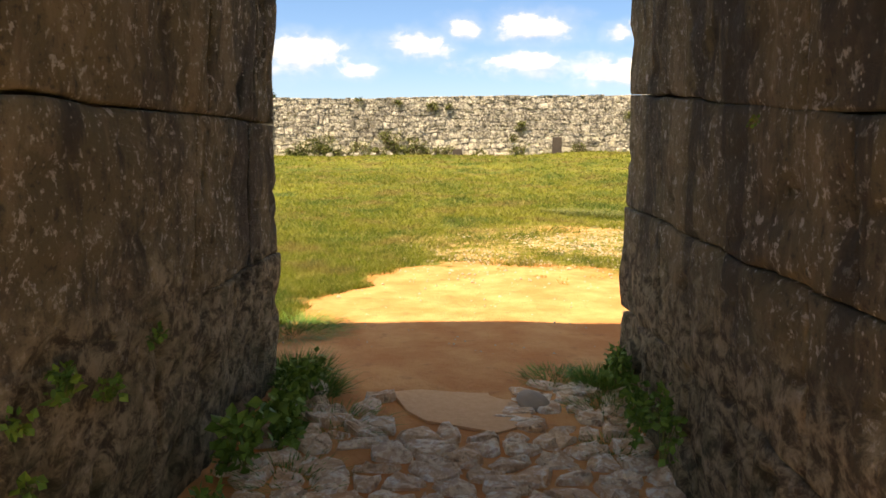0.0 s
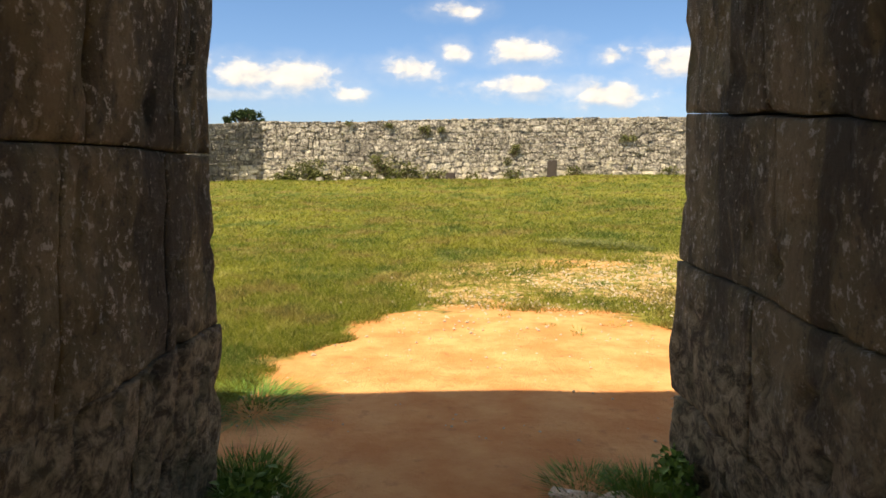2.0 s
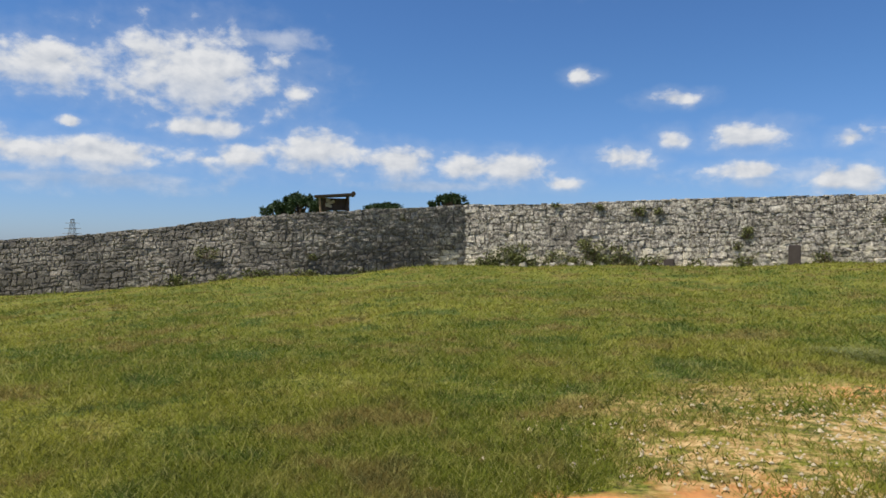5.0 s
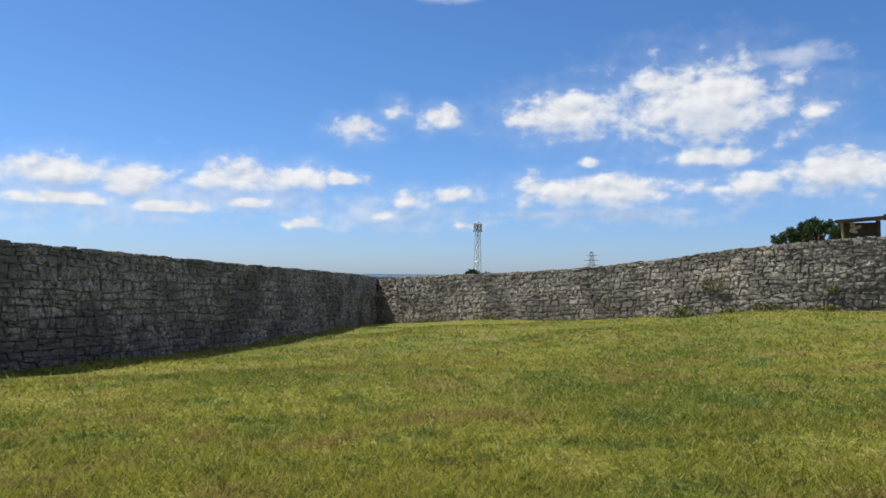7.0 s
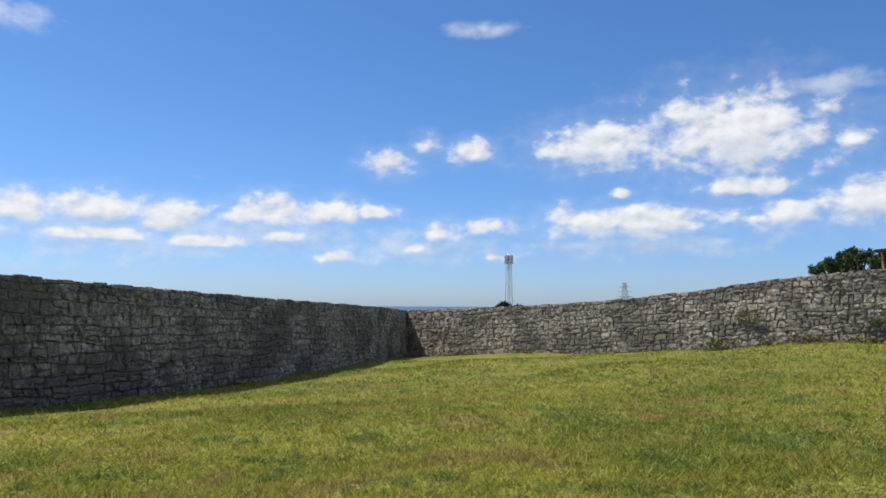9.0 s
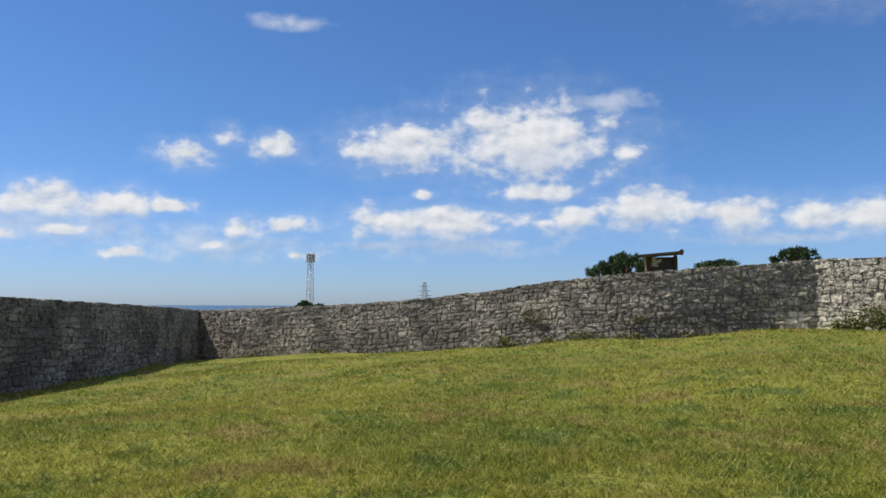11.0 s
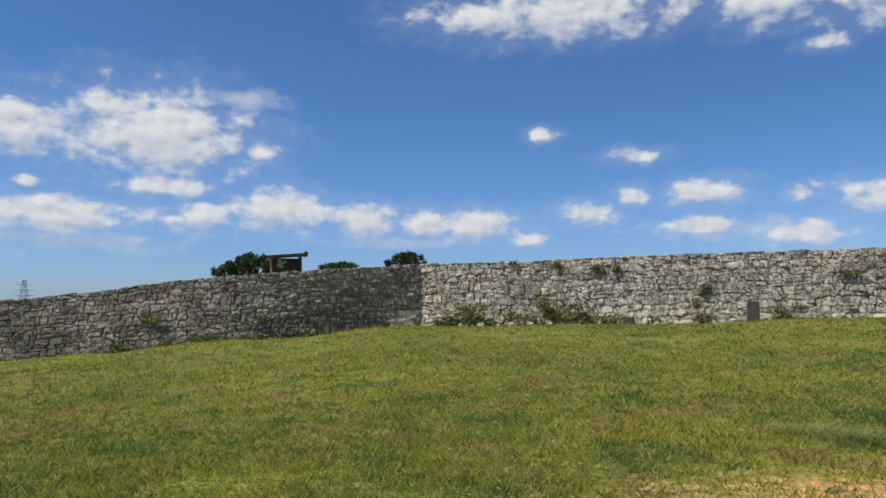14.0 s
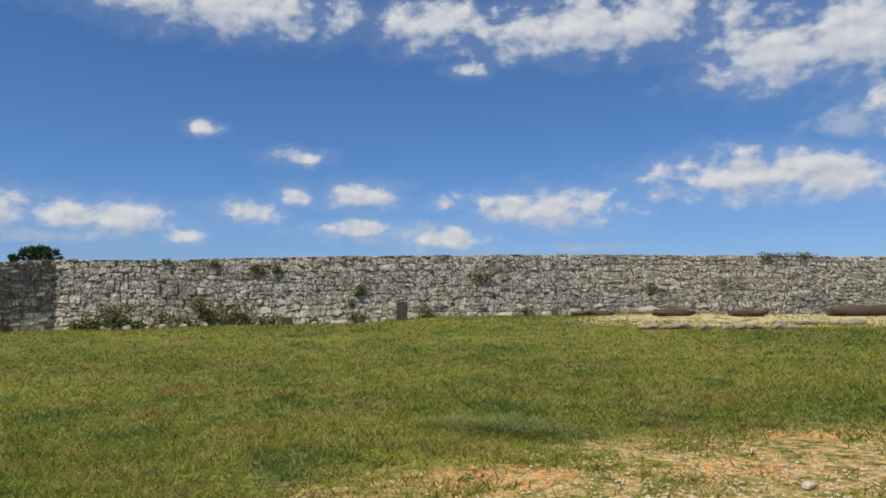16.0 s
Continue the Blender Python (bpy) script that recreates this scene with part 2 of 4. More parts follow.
def gate_stone_build(n, p, geo):
    rnd = n.add("ShaderNodeObjectInfo").outputs["Random"]
    streak = n.noise(n.vec("MULTIPLY", p, (1.0, 2.4, 1.1)), 1.2, 7, 0.66, 0.5)
    fine = n.noise(p, 24.0, 8, 0.74)
    blot = n.noise(p, 2.2, 5, 0.6)
    mid = n.noise(n.vec("MULTIPLY", p, (1.0, 1.0, 0.9)), 6.0, 7, 0.68)
    base = n.mix(n.ramp(blot, 0.3, 0.7), (0.160, 0.129, 0.071), (0.265, 0.215, 0.119))
    base = n.mix(rnd, base, n.mix(0.4, base, (0.21, 0.19, 0.12)))
    base = n.mix(n.math("MULTIPLY", n.ramp(streak, 0.48, 0.60), 0.6), base, (0.10, 0.085, 0.066))
    base = n.mix(n.math("MULTIPLY", n.ramp(mid, 0.54, 0.64), 0.45), base, (0.40, 0.33, 0.23))
    base = n.mix(n.math("MULTIPLY", n.ramp(fine, 0.55, 0.62), 0.8), base, (0.70, 0.66, 0.58))
    base = n.mix(n.math("MULTIPLY", n.ramp(fine, 0.45, 0.37), 0.6), base, (0.05, 0.045, 0.04))
    run = n.noise(n.vec("MULTIPLY", p, (1.0, 2.0, 0.55)), 1.6, 5, 0.6, 0.3)
    base = n.mix(n.math("MULTIPLY", n.ramp(run, 0.5, 0.58), 0.75), base, (0.06, 0.056, 0.046))
    base = n.mix(n.math("MULTIPLY", n.ramp(run, 0.45, 0.36), 0.4), base, (0.46, 0.36, 0.225))
    speck = n.math("MULTIPLY", n.ramp(n.voronoi(p, 34.0), 0.22, 0.10), n.ramp(mid, 0.48, 0.6))
    base = n.mix(n.math("MULTIPLY", speck, 0.8), base, (0.68, 0.64, 0.55))
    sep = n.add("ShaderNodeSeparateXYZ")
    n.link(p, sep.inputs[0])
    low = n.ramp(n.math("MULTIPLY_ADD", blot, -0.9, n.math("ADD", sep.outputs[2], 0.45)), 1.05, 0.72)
    worn = n.noise(n.vec("MULTIPLY", p, (1.0, 1.0, 1.3)), 11.0, 8, 0.75, 0.4)
    crust = n.mix(n.ramp(worn, 0.40, 0.60), (0.11, 0.08, 0.05), (0.68, 0.56, 0.36))
    base = n.mix(n.math("MULTIPLY", low, 0.75), base, crust)
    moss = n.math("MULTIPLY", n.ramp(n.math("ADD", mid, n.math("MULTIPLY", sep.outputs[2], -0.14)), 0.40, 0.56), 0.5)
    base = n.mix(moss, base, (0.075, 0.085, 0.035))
    pits = n.ramp(n.voronoi(n.vec("MULTIPLY", p, (1, 1, 0.7)), 13.0), 0.04, 0.2)
    h = n.math("ADD", n.math("ADD", n.math("MULTIPLY", n.math("MULTIPLY", worn, low), 2.2), n.math("ADD", fine, mid)), n.math("MULTIPLY", pits, 0.5))
    return base, n.bump(h, 0.9, 0.034)


def dirt_mask(n, p, cx, cy, rx, ry, wob, soft, seed=0.0):
    """1 inside an uneven oval of the ground, 0 outside."""
    d = n.vec("LENGTH", n.vec("MULTIPLY", n.vec("SUBTRACT", p, (cx, cy, 0)), (1 / rx, 1 / ry, 0)))
    w = n.noise(n.vec("ADD", p, (seed, seed, 0)), 1.1, 6, 0.62)
    return n.ramp(n.math("MULTIPLY_ADD", n.math("SUBTRACT", w, 0.5), wob, d), 1.0 + soft, 1.0 - soft)


def turf(n, flat, tone):
    """Colour of the lawn: fresh green, yellow green and browned patches of several sizes."""
    broad = n.noise(flat, 0.16, 4, 0.55)
    patch = n.noise(flat, 0.62, 6, 0.66, 0.3)
    small = n.noise(flat, 2.4, 5, 0.66, 0.2)
    k = tone
    c = n.mix(n.ramp(broad, 0.38, 0.62), (0.160 * k, 0.190 * k, 0.022 * k), (0.285 * k, 0.285 * k, 0.040 * k))
    c = n.mix(n.math("MULTIPLY", n.ramp(patch, 0.52, 0.60), 0.80), c, (0.250 * k, 0.180 * k, 0.062 * k))
    c = n.mix(n.math("MULTIPLY", n.ramp(patch, 0.47, 0.39), 0.75), c, (0.072 * k, 0.130 * k, 0.024 * k))
    c = n.mix(n.math("MULTIPLY", n.ramp(small, 0.53, 0.62), 0.55), c, (0.34 * k, 0.30 * k, 0.085 * k))
    return n.mix(n.math("MULTIPLY", n.ramp(small, 0.46, 0.37), 0.60), c, (0.065 * k, 0.078 * k, 0.024 * k))


def ground_build(n, p, geo):
    flat = n.vec("MULTIPLY", p, (1, 1, 0))
    g3 = n.noise(flat, 38.0, 5, 0.7)
    grass = turf(n, flat, 0.74)
    g4 = n.noise(flat, 13.0, 7, 0.75)
    grass = n.mix(n.math("MULTIPLY", n.ramp(g4, 0.51, 0.42), 0.85), grass, (0.024, 0.036, 0.009))
    grass = n.mix(n.math("MULTIPLY", n.ramp(g4, 0.53, 0.62), 0.6), grass, (0.33, 0.30, 0.115))
    d1 = n.noise(flat, 2.2, 6, 0.6)
    soil = n.mix(n.ramp(d1, 0.35, 0.68), (0.56, 0.235, 0.085), (0.68, 0.36, 0.15))
    soil = n.mix(n.math("MULTIPLY", n.ramp(g3, 0.6, 0.75), 0.35), soil, (0.75, 0.56, 0.34))
    soil = n.mix(n.math("MULTIPLY", n.ramp(n.noise(flat, 7.0, 5, 0.6), 0.56, 0.7), 0.5), soil, (0.40, 0.17, 0.075))
    court = dirt_mask(n, flat, 0.45, 1.2, 2.15, 3.45, 0.8, 0.07)
    path = dirt_mask(n, flat, 0.0, -6.0, 2.2, 7.2, 0.3, 0.08)
    gravel = n.math("MAXIMUM", dirt_mask(n, flat, 2.0, 6.6, 2.9, 2.0, 1.3, 0.4, 4.0), dirt_mask(n, flat, 4.8, 7.9, 3.3, 1.7, 1.3, 0.4, 4.0))
    gravel = n.math("MAXIMUM", gravel, dirt_mask(n, flat, 0.15, 5.35, 1.0, 1.0, 0.9, 0.3, 6.0))
    pale = n.mix(n.ramp(n.noise(flat, 11.0, 6, 0.7), 0.42, 0.6), (0.33, 0.21, 0.075), (0.58, 0.40, 0.19))
    spot = n.math("MAXIMUM", dirt_mask(n, flat, 1.55, 7.9, 0.75, 0.50, 0.9, 0.3, 2.0),
                  n.math("MAXIMUM", dirt_mask(n, flat, 3.8, 7.9, 0.6, 0.35, 0.9, 0.3, 7.0),
                         dirt_mask(n, flat, 5.5, 9.2, 0.8, 0.30, 0.9, 0.3, 9.0)))
    sand = dirt_mask(n, flat, 22.0, 33.0, 11.0, 5.6, 0.7, 0.15, 5.0)
    c = n.mix(n.math("MULTIPLY", gravel, n.ramp(n.noise(flat, 4.0, 7, 0.72), 0.42, 0.57)), grass, pale)
    c = n.mix(n.math("MULTIPLY", spot, n.ramp(n.noise(flat, 6.0, 6, 0.7), 0.45, 0.6)), c, soil)
    c = n.mix(n.math("MAXIMUM", court, path), c, soil)
    c = n.mix(n.math("MULTIPLY", sand, n.ramp(n.noise(flat, 1.3, 6, 0.7), 0.40, 0.52)), c, (0.50, 0.39, 0.21))
    h = n.math("ADD", n.math("MULTIPLY", g3, 0.5), n.math("ADD", n.noise(flat, 14.0, 5, 0.65), d1))
    return c, n.bump(h, 0.6, 0.04)


def blade_build(n, p, geo):
    rnd = geo.outputs["Random Per Island"]
    c = turf(n, n.vec("MULTIPLY", p, (1, 1, 0)), 1.05)
    c = n.mix(n.math("MULTIPLY", n.ramp(rnd, 0.76, 0.86), 0.6), c, (0.44, 0.41, 0.14))
    return n.mix(n.math("MULTIPLY", n.ramp(rnd, 0.36, 0.2), 0.6), c, (0.050, 0.072, 0.016)), None


def leaf_material(name, dark, light):
    def build(n, p, geo):
        c = n.mix(geo.outputs["Random Per Island"], dark, light)
        return n.mix(n.ramp(n.noise(p, 3.0, 4), 0.35, 0.65), c, n.mix(0.5, c, dark)), None
    return material(name, build, 0.6, 0.3)


def plain(name, a, b, scale, rough=0.8, metal=0.0, stretch=(1, 1, 1)):
    def build(n, p, geo):
        g = n.noise(n.vec("MULTIPLY", p, stretch), scale, 6, 0.65)
        return n.mix(g, a, b), n.bump(g, 0.5, 0.02)
    m = material(name, build, rough)
    m.node_tree.nodes["Principled BSDF"].inputs["Metallic"].default_value = metal
    return m


def paving_build(n, p, geo):
    rnd = n.add("ShaderNodeObjectInfo").outputs["Random"]
    g = n.noise(p, 12.0, 8, 0.7)
    b = n.noise(p, 4.5, 5, 0.6)
    c = n.mix(rnd, (0.76, 0.55, 0.34), (0.87, 0.74, 0.54))
    c = n.mix(n.math("MULTIPLY", n.ramp(b, 0.52, 0.63), 0.75), c, (0.62, 0.35, 0.17))
    c = n.mix(n.math("MULTIPLY", n.ramp(g, 0.50, 0.58), 0.85), c, (0.90, 0.85, 0.74))
    c = n.mix(n.math("MULTIPLY", n.ramp(g, 0.42, 0.35), 0.7), c, (0.20, 0.12, 0.08))
    film = n.noise(p, 26.0, 7, 0.72)
    c = n.mix(n.math("MULTIPLY", n.ramp(film, 0.53, 0.46), 0.6), c, (0.55, 0.33, 0.19))
    return c, n.bump(n.math("ADD", g, film), 0.8, 0.022)


STONE, STONE_PIECE = limestone(False), limestone(True)
# grey crust at full strength, which also paints shade into the west wall
CRUST_SHADE, CRUST_SHADE_PIECE = limestone(False, 1.0), limestone(True, 1.0)
MORTAR = material("mortar", mortar_build, 0.95, 0.1)
WALL_TOP = material("wall_top", wall_top_build, 0.95, 0.1)
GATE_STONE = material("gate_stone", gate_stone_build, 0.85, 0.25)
GROUND = material("ground", ground_build, 0.95, 0.1)
BLADES = material("grass_blades", blade_build, 0.75, 0.15)
blade_nodes = Nodes(BLADES.node_tree)
thin_light = blade_nodes.add("ShaderNodeBsdfTranslucent")
blend = blade_nodes.add("ShaderNodeMixShader")
blade_bsdf = BLADES.node_tree.nodes["Principled BSDF"]
blade_nodes.link(blade_bsdf.inputs["Base Color"].links[0].from_socket, thin_light.inputs[0])
blend.inputs[0].default_value = 0.45
blade_nodes.link(blade_bsdf.outputs[0], blend.inputs[1])
blade_nodes.link(thin_light.outputs[0], blend.inputs[2])
blade_nodes.link(blend.outputs[0], BLADES.node_tree.nodes["Material Output"].inputs[0])
PAVING = material("paving", paving_build, 0.8, 0.25)
PEBBLE = plain("pebble", (0.34, 0.27, 0.18), (0.62, 0.53, 0.38), 9.0)
SHRUB = leaf_material("shrub_leaves", (0.075, 0.090, 0.024), (0.25, 0.25, 0.075))
PINE = leaf_material("pine_needles", (0.018, 0.04, 0.012), (0.07, 0.115, 0.03))
WEED = leaf_material("weed_leaves", (0.07, 0.15, 0.02), (0.22, 0.36, 0.06))
BARK = plain("bark", (0.07, 0.05, 0.035), (0.18, 0.13, 0.09), 8.0, 0.95, 0.0, (1, 1, 0.3))
OLD_WOOD = plain("old_wood", (0.045, 0.03, 0.02), (0.13, 0.09, 0.06), 7.0, 0.85, 0.0, (1, 1, 0.25))
POST_WOOD = plain("post_wood", (0.25, 0.17, 0.09), (0.42, 0.31, 0.18), 7.0, 0.85, 0.0, (1, 1, 0.25))
NOTICE = plain("notice_board", (0.42, 0.35, 0.21), (0.60, 0.52, 0.34), 3.0, 0.6)
STELE = plain("stele_stone", (0.05, 0.04, 0.034), (0.12, 0.095, 0.08), 6.0, 0.8)
BROWN_STONE = plain("brown_stone", (0.045, 0.032, 0.024), (0.13, 0.09, 0.065), 3.0, 0.95)
GALVANISED = plain("galvanised", (0.45, 0.46, 0.47), (0.62, 0.63, 0.64), 2.0, 0.5, 0.3)
DULL_STEEL = plain("dull_steel", (0.16, 0.17, 0.18), (0.26, 0.27, 0.28), 2.0, 0.6, 0.3)
KERB = plain("kerb_stone", (0.10, 0.08, 0.06), (0.42, 0.35, 0.26), 5.0, 0.95)
GREY_STONE = plain("grey_stone", (0.30, 0.245, 0.19), (0.46, 0.39, 0.31), 14.0, 0.8)
SEA = plain("sea", (0.02, 0.06, 0.11), (0.03, 0.08, 0.14), 0.02, 0.35)

# ---- helpers for building ----


def mesh_object(name, verts, faces, mat, parent=None, label="", smooth=False):
    me = bpy.data.meshes.new(name)
    me.from_pydata([tuple(v) for v in verts], [], [tuple(f) for f in faces])
    me.materials.append(mat)
    if smooth:
        me.shade_smooth()
    ob = new(name, me)
    if parent is not None:
        ob.parent = parent
    if label:
        tagged(ob, label=label)
    return ob


def triangles_object(name, verts, mat, parent=None):
    """One mesh of loose triangles; verts: (3 n, 3) array."""
    me = bpy.data.meshes.new(name)
    k = len(verts)
    me.vertices.add(k)
    me.vertices.foreach_set("co", np.ascontiguousarray(verts, dtype=np.float32).ravel())
    me.loops.add(k)
    me.loops.foreach_set("vertex_index", np.arange(k, dtype=np.int32))
    me.polygons.add(k // 3)
    me.polygons.foreach_set("loop_start", np.arange(0, k, 3, dtype=np.int32))
    me.update(calc_edges=True)
    me.materials.append(mat)
    ob = new(name, me)
    if parent is not None:
        ob.parent = parent
    return ob


def part(name, bm, mat, parent=None, label="", smooth=False):
    me = bpy.data.meshes.new(name)
    bm.to_mesh(me)
    bm.free()
    me.materials.append(mat)
    if smooth:
        me.shade_smooth()
    ob = new(name, me)
    if parent is not None:
        ob.parent = parent
    if label:
        tagged(ob, label=label)
    return ob


def thing(name, place, label, category, group="", turn=0.0):
    ob = new(name)
    ob.matrix_basis = pose(*place, 0, 0, turn)
    return tagged(ob, label=label, category=category, group=group)


def box_bm(sx, sy, sz, at=(0, 0, 0), bevel=0.01, turn=None, wob=0.0):
    bm = bmesh.new()
    bmesh.ops.create_cube(bm, size=1.0)
    bmesh.ops.scale(bm, vec=(sx, sy, sz), verts=bm.verts)
    if bevel:
        bmesh.ops.bevel(bm, geom=bm.edges[:], offset=bevel, segments=2, affect="EDGES")
    if wob:
        for v in bm.verts:
            v.co += Vector(noise.noise_vector(v.co * 3.1 + Vector(at))) * wob
    m = Matrix.Translation(at)
    if turn is not None:
        m = m @ Euler([radians(a) for a in turn]).to_matrix().to_4x4()
    bmesh.ops.transform(bm, matrix=m, verts=bm.verts)
    return bm


def rod_bm(a, b, r0, r1, sides=8, bm=None):
    bm = bm or bmesh.new()
    a, b = Vector(a), Vector(b)
    q = (b - a).to_track_quat("Z", "Y").to_matrix()
    rings = []
    for c, r in ((a, r0), (b, r1)):
        rings.append([bm.verts.new(c + q @ Vector((r * math.cos(2 * math.pi * i / sides), r * math.sin(2 * math.pi * i / sides), 0))) for i in range(sides)])
    for i in range(sides):
        j = (i + 1) % sides
        bm.faces.new((rings[0][i], rings[0][j], rings[1][j], rings[1][i]))
    bm.faces.new(rings[0][::-1])
    bm.faces.new(rings[1])
    return bm


def leaf_cloud(centres, radii, count, size, seed, droop=0.2, slim=0.45):
    """Triangles of small folded leaves scattered round several centres."""
    r = np.random.default_rng(seed)
    centres, radii = np.asarray(centres, float), np.asarray(radii, float)
    pick = r.integers(0, len(centres), count)
    d = r.normal(size=(count, 3))
    d /= np.linalg.norm(d, axis=1)[:, None]
    at = centres[pick] + d * radii[pick] * (r.random((count, 1)) ** 0.45)
    long = r.normal(size=(count, 3)) + d * 0.9
    long[:, 2] -= droop
    long /= np.linalg.norm(long, axis=1)[:, None]
    side = np.cross(long, r.normal(size=(count, 3)))
    side /= np.linalg.norm(side, axis=1)[:, None]
    s = size * (0.6 + 0.8 * r.random((count, 1)))
    tip, mid = at + long * s, at + long * s * 0.45
    up = np.cross(side, long) * s * 0.08
    left, right = mid + side * s * slim + up, mid - side * s * slim + up
    return np.stack([at, left, tip, at, tip, right], 1).reshape(-1, 3)


# ---- ground ----
LEVELS = np.array([
    (0, -9, 0), (0, -4, 0), (0, 0, 0), (0, 3, 0), (2, 7, 0.02), (-5, 5, -0.13), (-10, 4, -0.42), (-20, 0, -1.13),
    (-22, 4, -1.3), (-30, 11, -1.68), (-46.87, 23.89, -2.4), (-53.01, 28.66, -2.76), (-37.73, 31.78, -1.73), (-28, 33.5, -1.0),
    (-21, 34.5, -0.3), (-13, 39.5, 0.28), (-3, 40, 0.42), (9, 40, 0.75), (17, 40, 0.85), (30, 39, 0.75),
    (20, 22, 0.5), (10, 13, 0.15), (-5, 20, 0.05), (-18, 20, -0.62), (-30, 22, -1.35), (40, 12, 0.6), (25, 0, 0.4), (10, 0, 0.1),
    (-26, 7.5, -1.52), (-36, 16.5, -1.88), (-25, 16, -1.2), (-39.24, 26.07, -2.08), (-14, 1, -0.72), (-33.21, 32.7, -1.44)])


def level(x, y):
    """Height of the ground, for numbers or arrays."""
    x, y = np.asarray(x, float), np.asarray(y, float)
    d2 = (x[..., None] - LEVELS[:, 0]) ** 2 + (y[..., None] - LEVELS[:, 1]) ** 2
    w = 1.0 / (d2 + 4.0) ** 1.7
    z = (w * LEVELS[:, 2]).sum(-1) / w.sum(-1)
    out = np.maximum(np.hypot(x + 4, y - 18) - 52.0, 0)
    return z - 7.0 * (1 - np.exp(-out / 45.0)) - 9.5 * np.clip((out - 250) / 500, 0, 1)


def axis(lo, hi, step, reach):
    a = list(np.arange(lo, hi, step))
    s, v = step, a[-1]
    while v < reach:
        s *= 1.13
        v += s
        a.append(v)
    s, v = step, a[0]
    while v > -reach:
        s *= 1.13
        v -= s
        a.insert(0, v)
    return np.array(a)


def build_ground():
    xs, ys = axis(-5, 7, 0.16, 4800), axis(-6, 10, 0.16, 4800)
    gx, gy = np.meshgrid(xs, ys)
    z = level(gx, gy)
    near = np.exp(-(np.hypot(gx, gy - 2) / 14.0) ** 2)
    bumps = np.array([noise.fractal(Vector((a * 0.9, b * 0.9, 0)), 1.0, 2.0, 4) if k > 0.01 else 0.0 for a, b, k in zip(gx.ravel(), gy.ravel(), near.ravel())])
    z = z + bumps.reshape(z.shape) * 0.022 * near
    h, w = z.shape
    idx = np.arange(h * w).reshape(h, w)
    quads = np.stack([idx[:-1, :-1], idx[:-1, 1:], idx[1:, 1:], idx[1:, :-1]], -1).reshape(-1, 4)
    ob = mesh_object("ground", np.stack([gx, gy, z], -1).reshape(-1, 3), quads.tolist(), GROUND, smooth=True)
    tagged(ob, kind="structure", label="sloping lawn with a bare orange earth patch", category="ground")


build_ground()
sea = mesh_object("water", [(-4900, -4900, -15.5), (4900, -4900, -15.5), (4900, 4900, -15.5), (-4900, 4900, -15.5)], [(0, 1, 2, 3)], SEA)
tagged(sea, kind="structure", label="distant blue sea on the horizon", category="sea")

# ---- enclosure walls ----


def spaced(points, step):
    """Points of a polyline (any number of columns) at even steps of its plan length."""
    p = np.array(points, float)
    s = np.concatenate([[0], np.cumsum(np.hypot(*np.diff(p[:, :2], axis=0).T))])
    t = np.linspace(0, s[-1], max(2, int(s[-1] / step) + 1))
    out = np.stack([np.interp(t, s, p[:, i]) for i in range(p.shape[1])], 1)
    for _ in range(int(1.2 / step)):
        out[1:-1] = 0.25 * out[:-2] + 0.5 * out[1:-1] + 0.25 * out[2:]
    s = np.concatenate([[0], np.cumsum(np.hypot(*np.diff(out[:, :2], axis=0).T))])
    return s, out


def clip(poly, nx, ny, d):
    """The part of a polygon where nx x + ny y <= d."""
    out = []
    for i, a in enumerate(poly):
        b = poly[(i + 1) % len(poly)]
        da, db = nx * a[0] + ny * a[1] - d, nx * b[0] + ny * b[1] - d
        if da <= 0:
            out.append(a)
        if da * db < 0:
            t = da / (da - db)
            out.append((a[0] + (b[0] - a[0]) * t, a[1] + (b[1] - a[1]) * t))
    return out


def stone_cells(length, height_at, rw, rh, seed):
    """Irregular interlocking stone outlines over a wall face, in (along, up)."""
    r = random.Random(seed)
    pts = {}
    rows = int(max(height_at(s) for s in np.linspace(0, length, 30)) / rh) + 2
    for j in range(-1, rows):
        row_w = rw * r.uniform(0.8, 1.3)
        for i in range(-1, int(length / row_w) + 2):
            if r.random() < 0.17:
                continue
            s = (i + 0.5 * (j % 2) + r.uniform(-0.33, 0.33)) * row_w
            h = (j + 0.5 + r.uniform(-0.24, 0.24)) * rh
            pts.setdefault((int(s // rw), int(h // rh)), []).append((s, h))
    k = rh / rw * 1.15
    cells = []
    for (ci, cj), group in pts.items():
        for s, h in group:
            if not 0 < s < length or h < -0.3 or h > height_at(s) + 0.02:
                continue
            top = height_at(s) + r.uniform(-0.04, 0.08)
            poly = [(max(0, s - 1.6), -0.25), (min(length, s + 1.6), -0.25), (min(length, s + 1.6), top), (max(0, s - 1.6), top)]
            for di in range(-3, 4):
                for dj in range(-3, 4):
                    for s2, h2 in pts.get((ci + di, cj + dj), ()):
                        if s2 == s and h2 == h:
                            continue
                        nx, ny = (s2 - s) * k * k, h2 - h
                        d = nx * (s + s2) / 2 + ny * (h + h2) / 2
                        poly = clip(poly, nx, ny, d)
                        if len(poly) < 3:
                            break
                    if len(poly) < 3:
                        break
                if len(poly) < 3:
                    break
            if len(poly) >= 3:
                cells.append(((s, h), poly))
    return cells


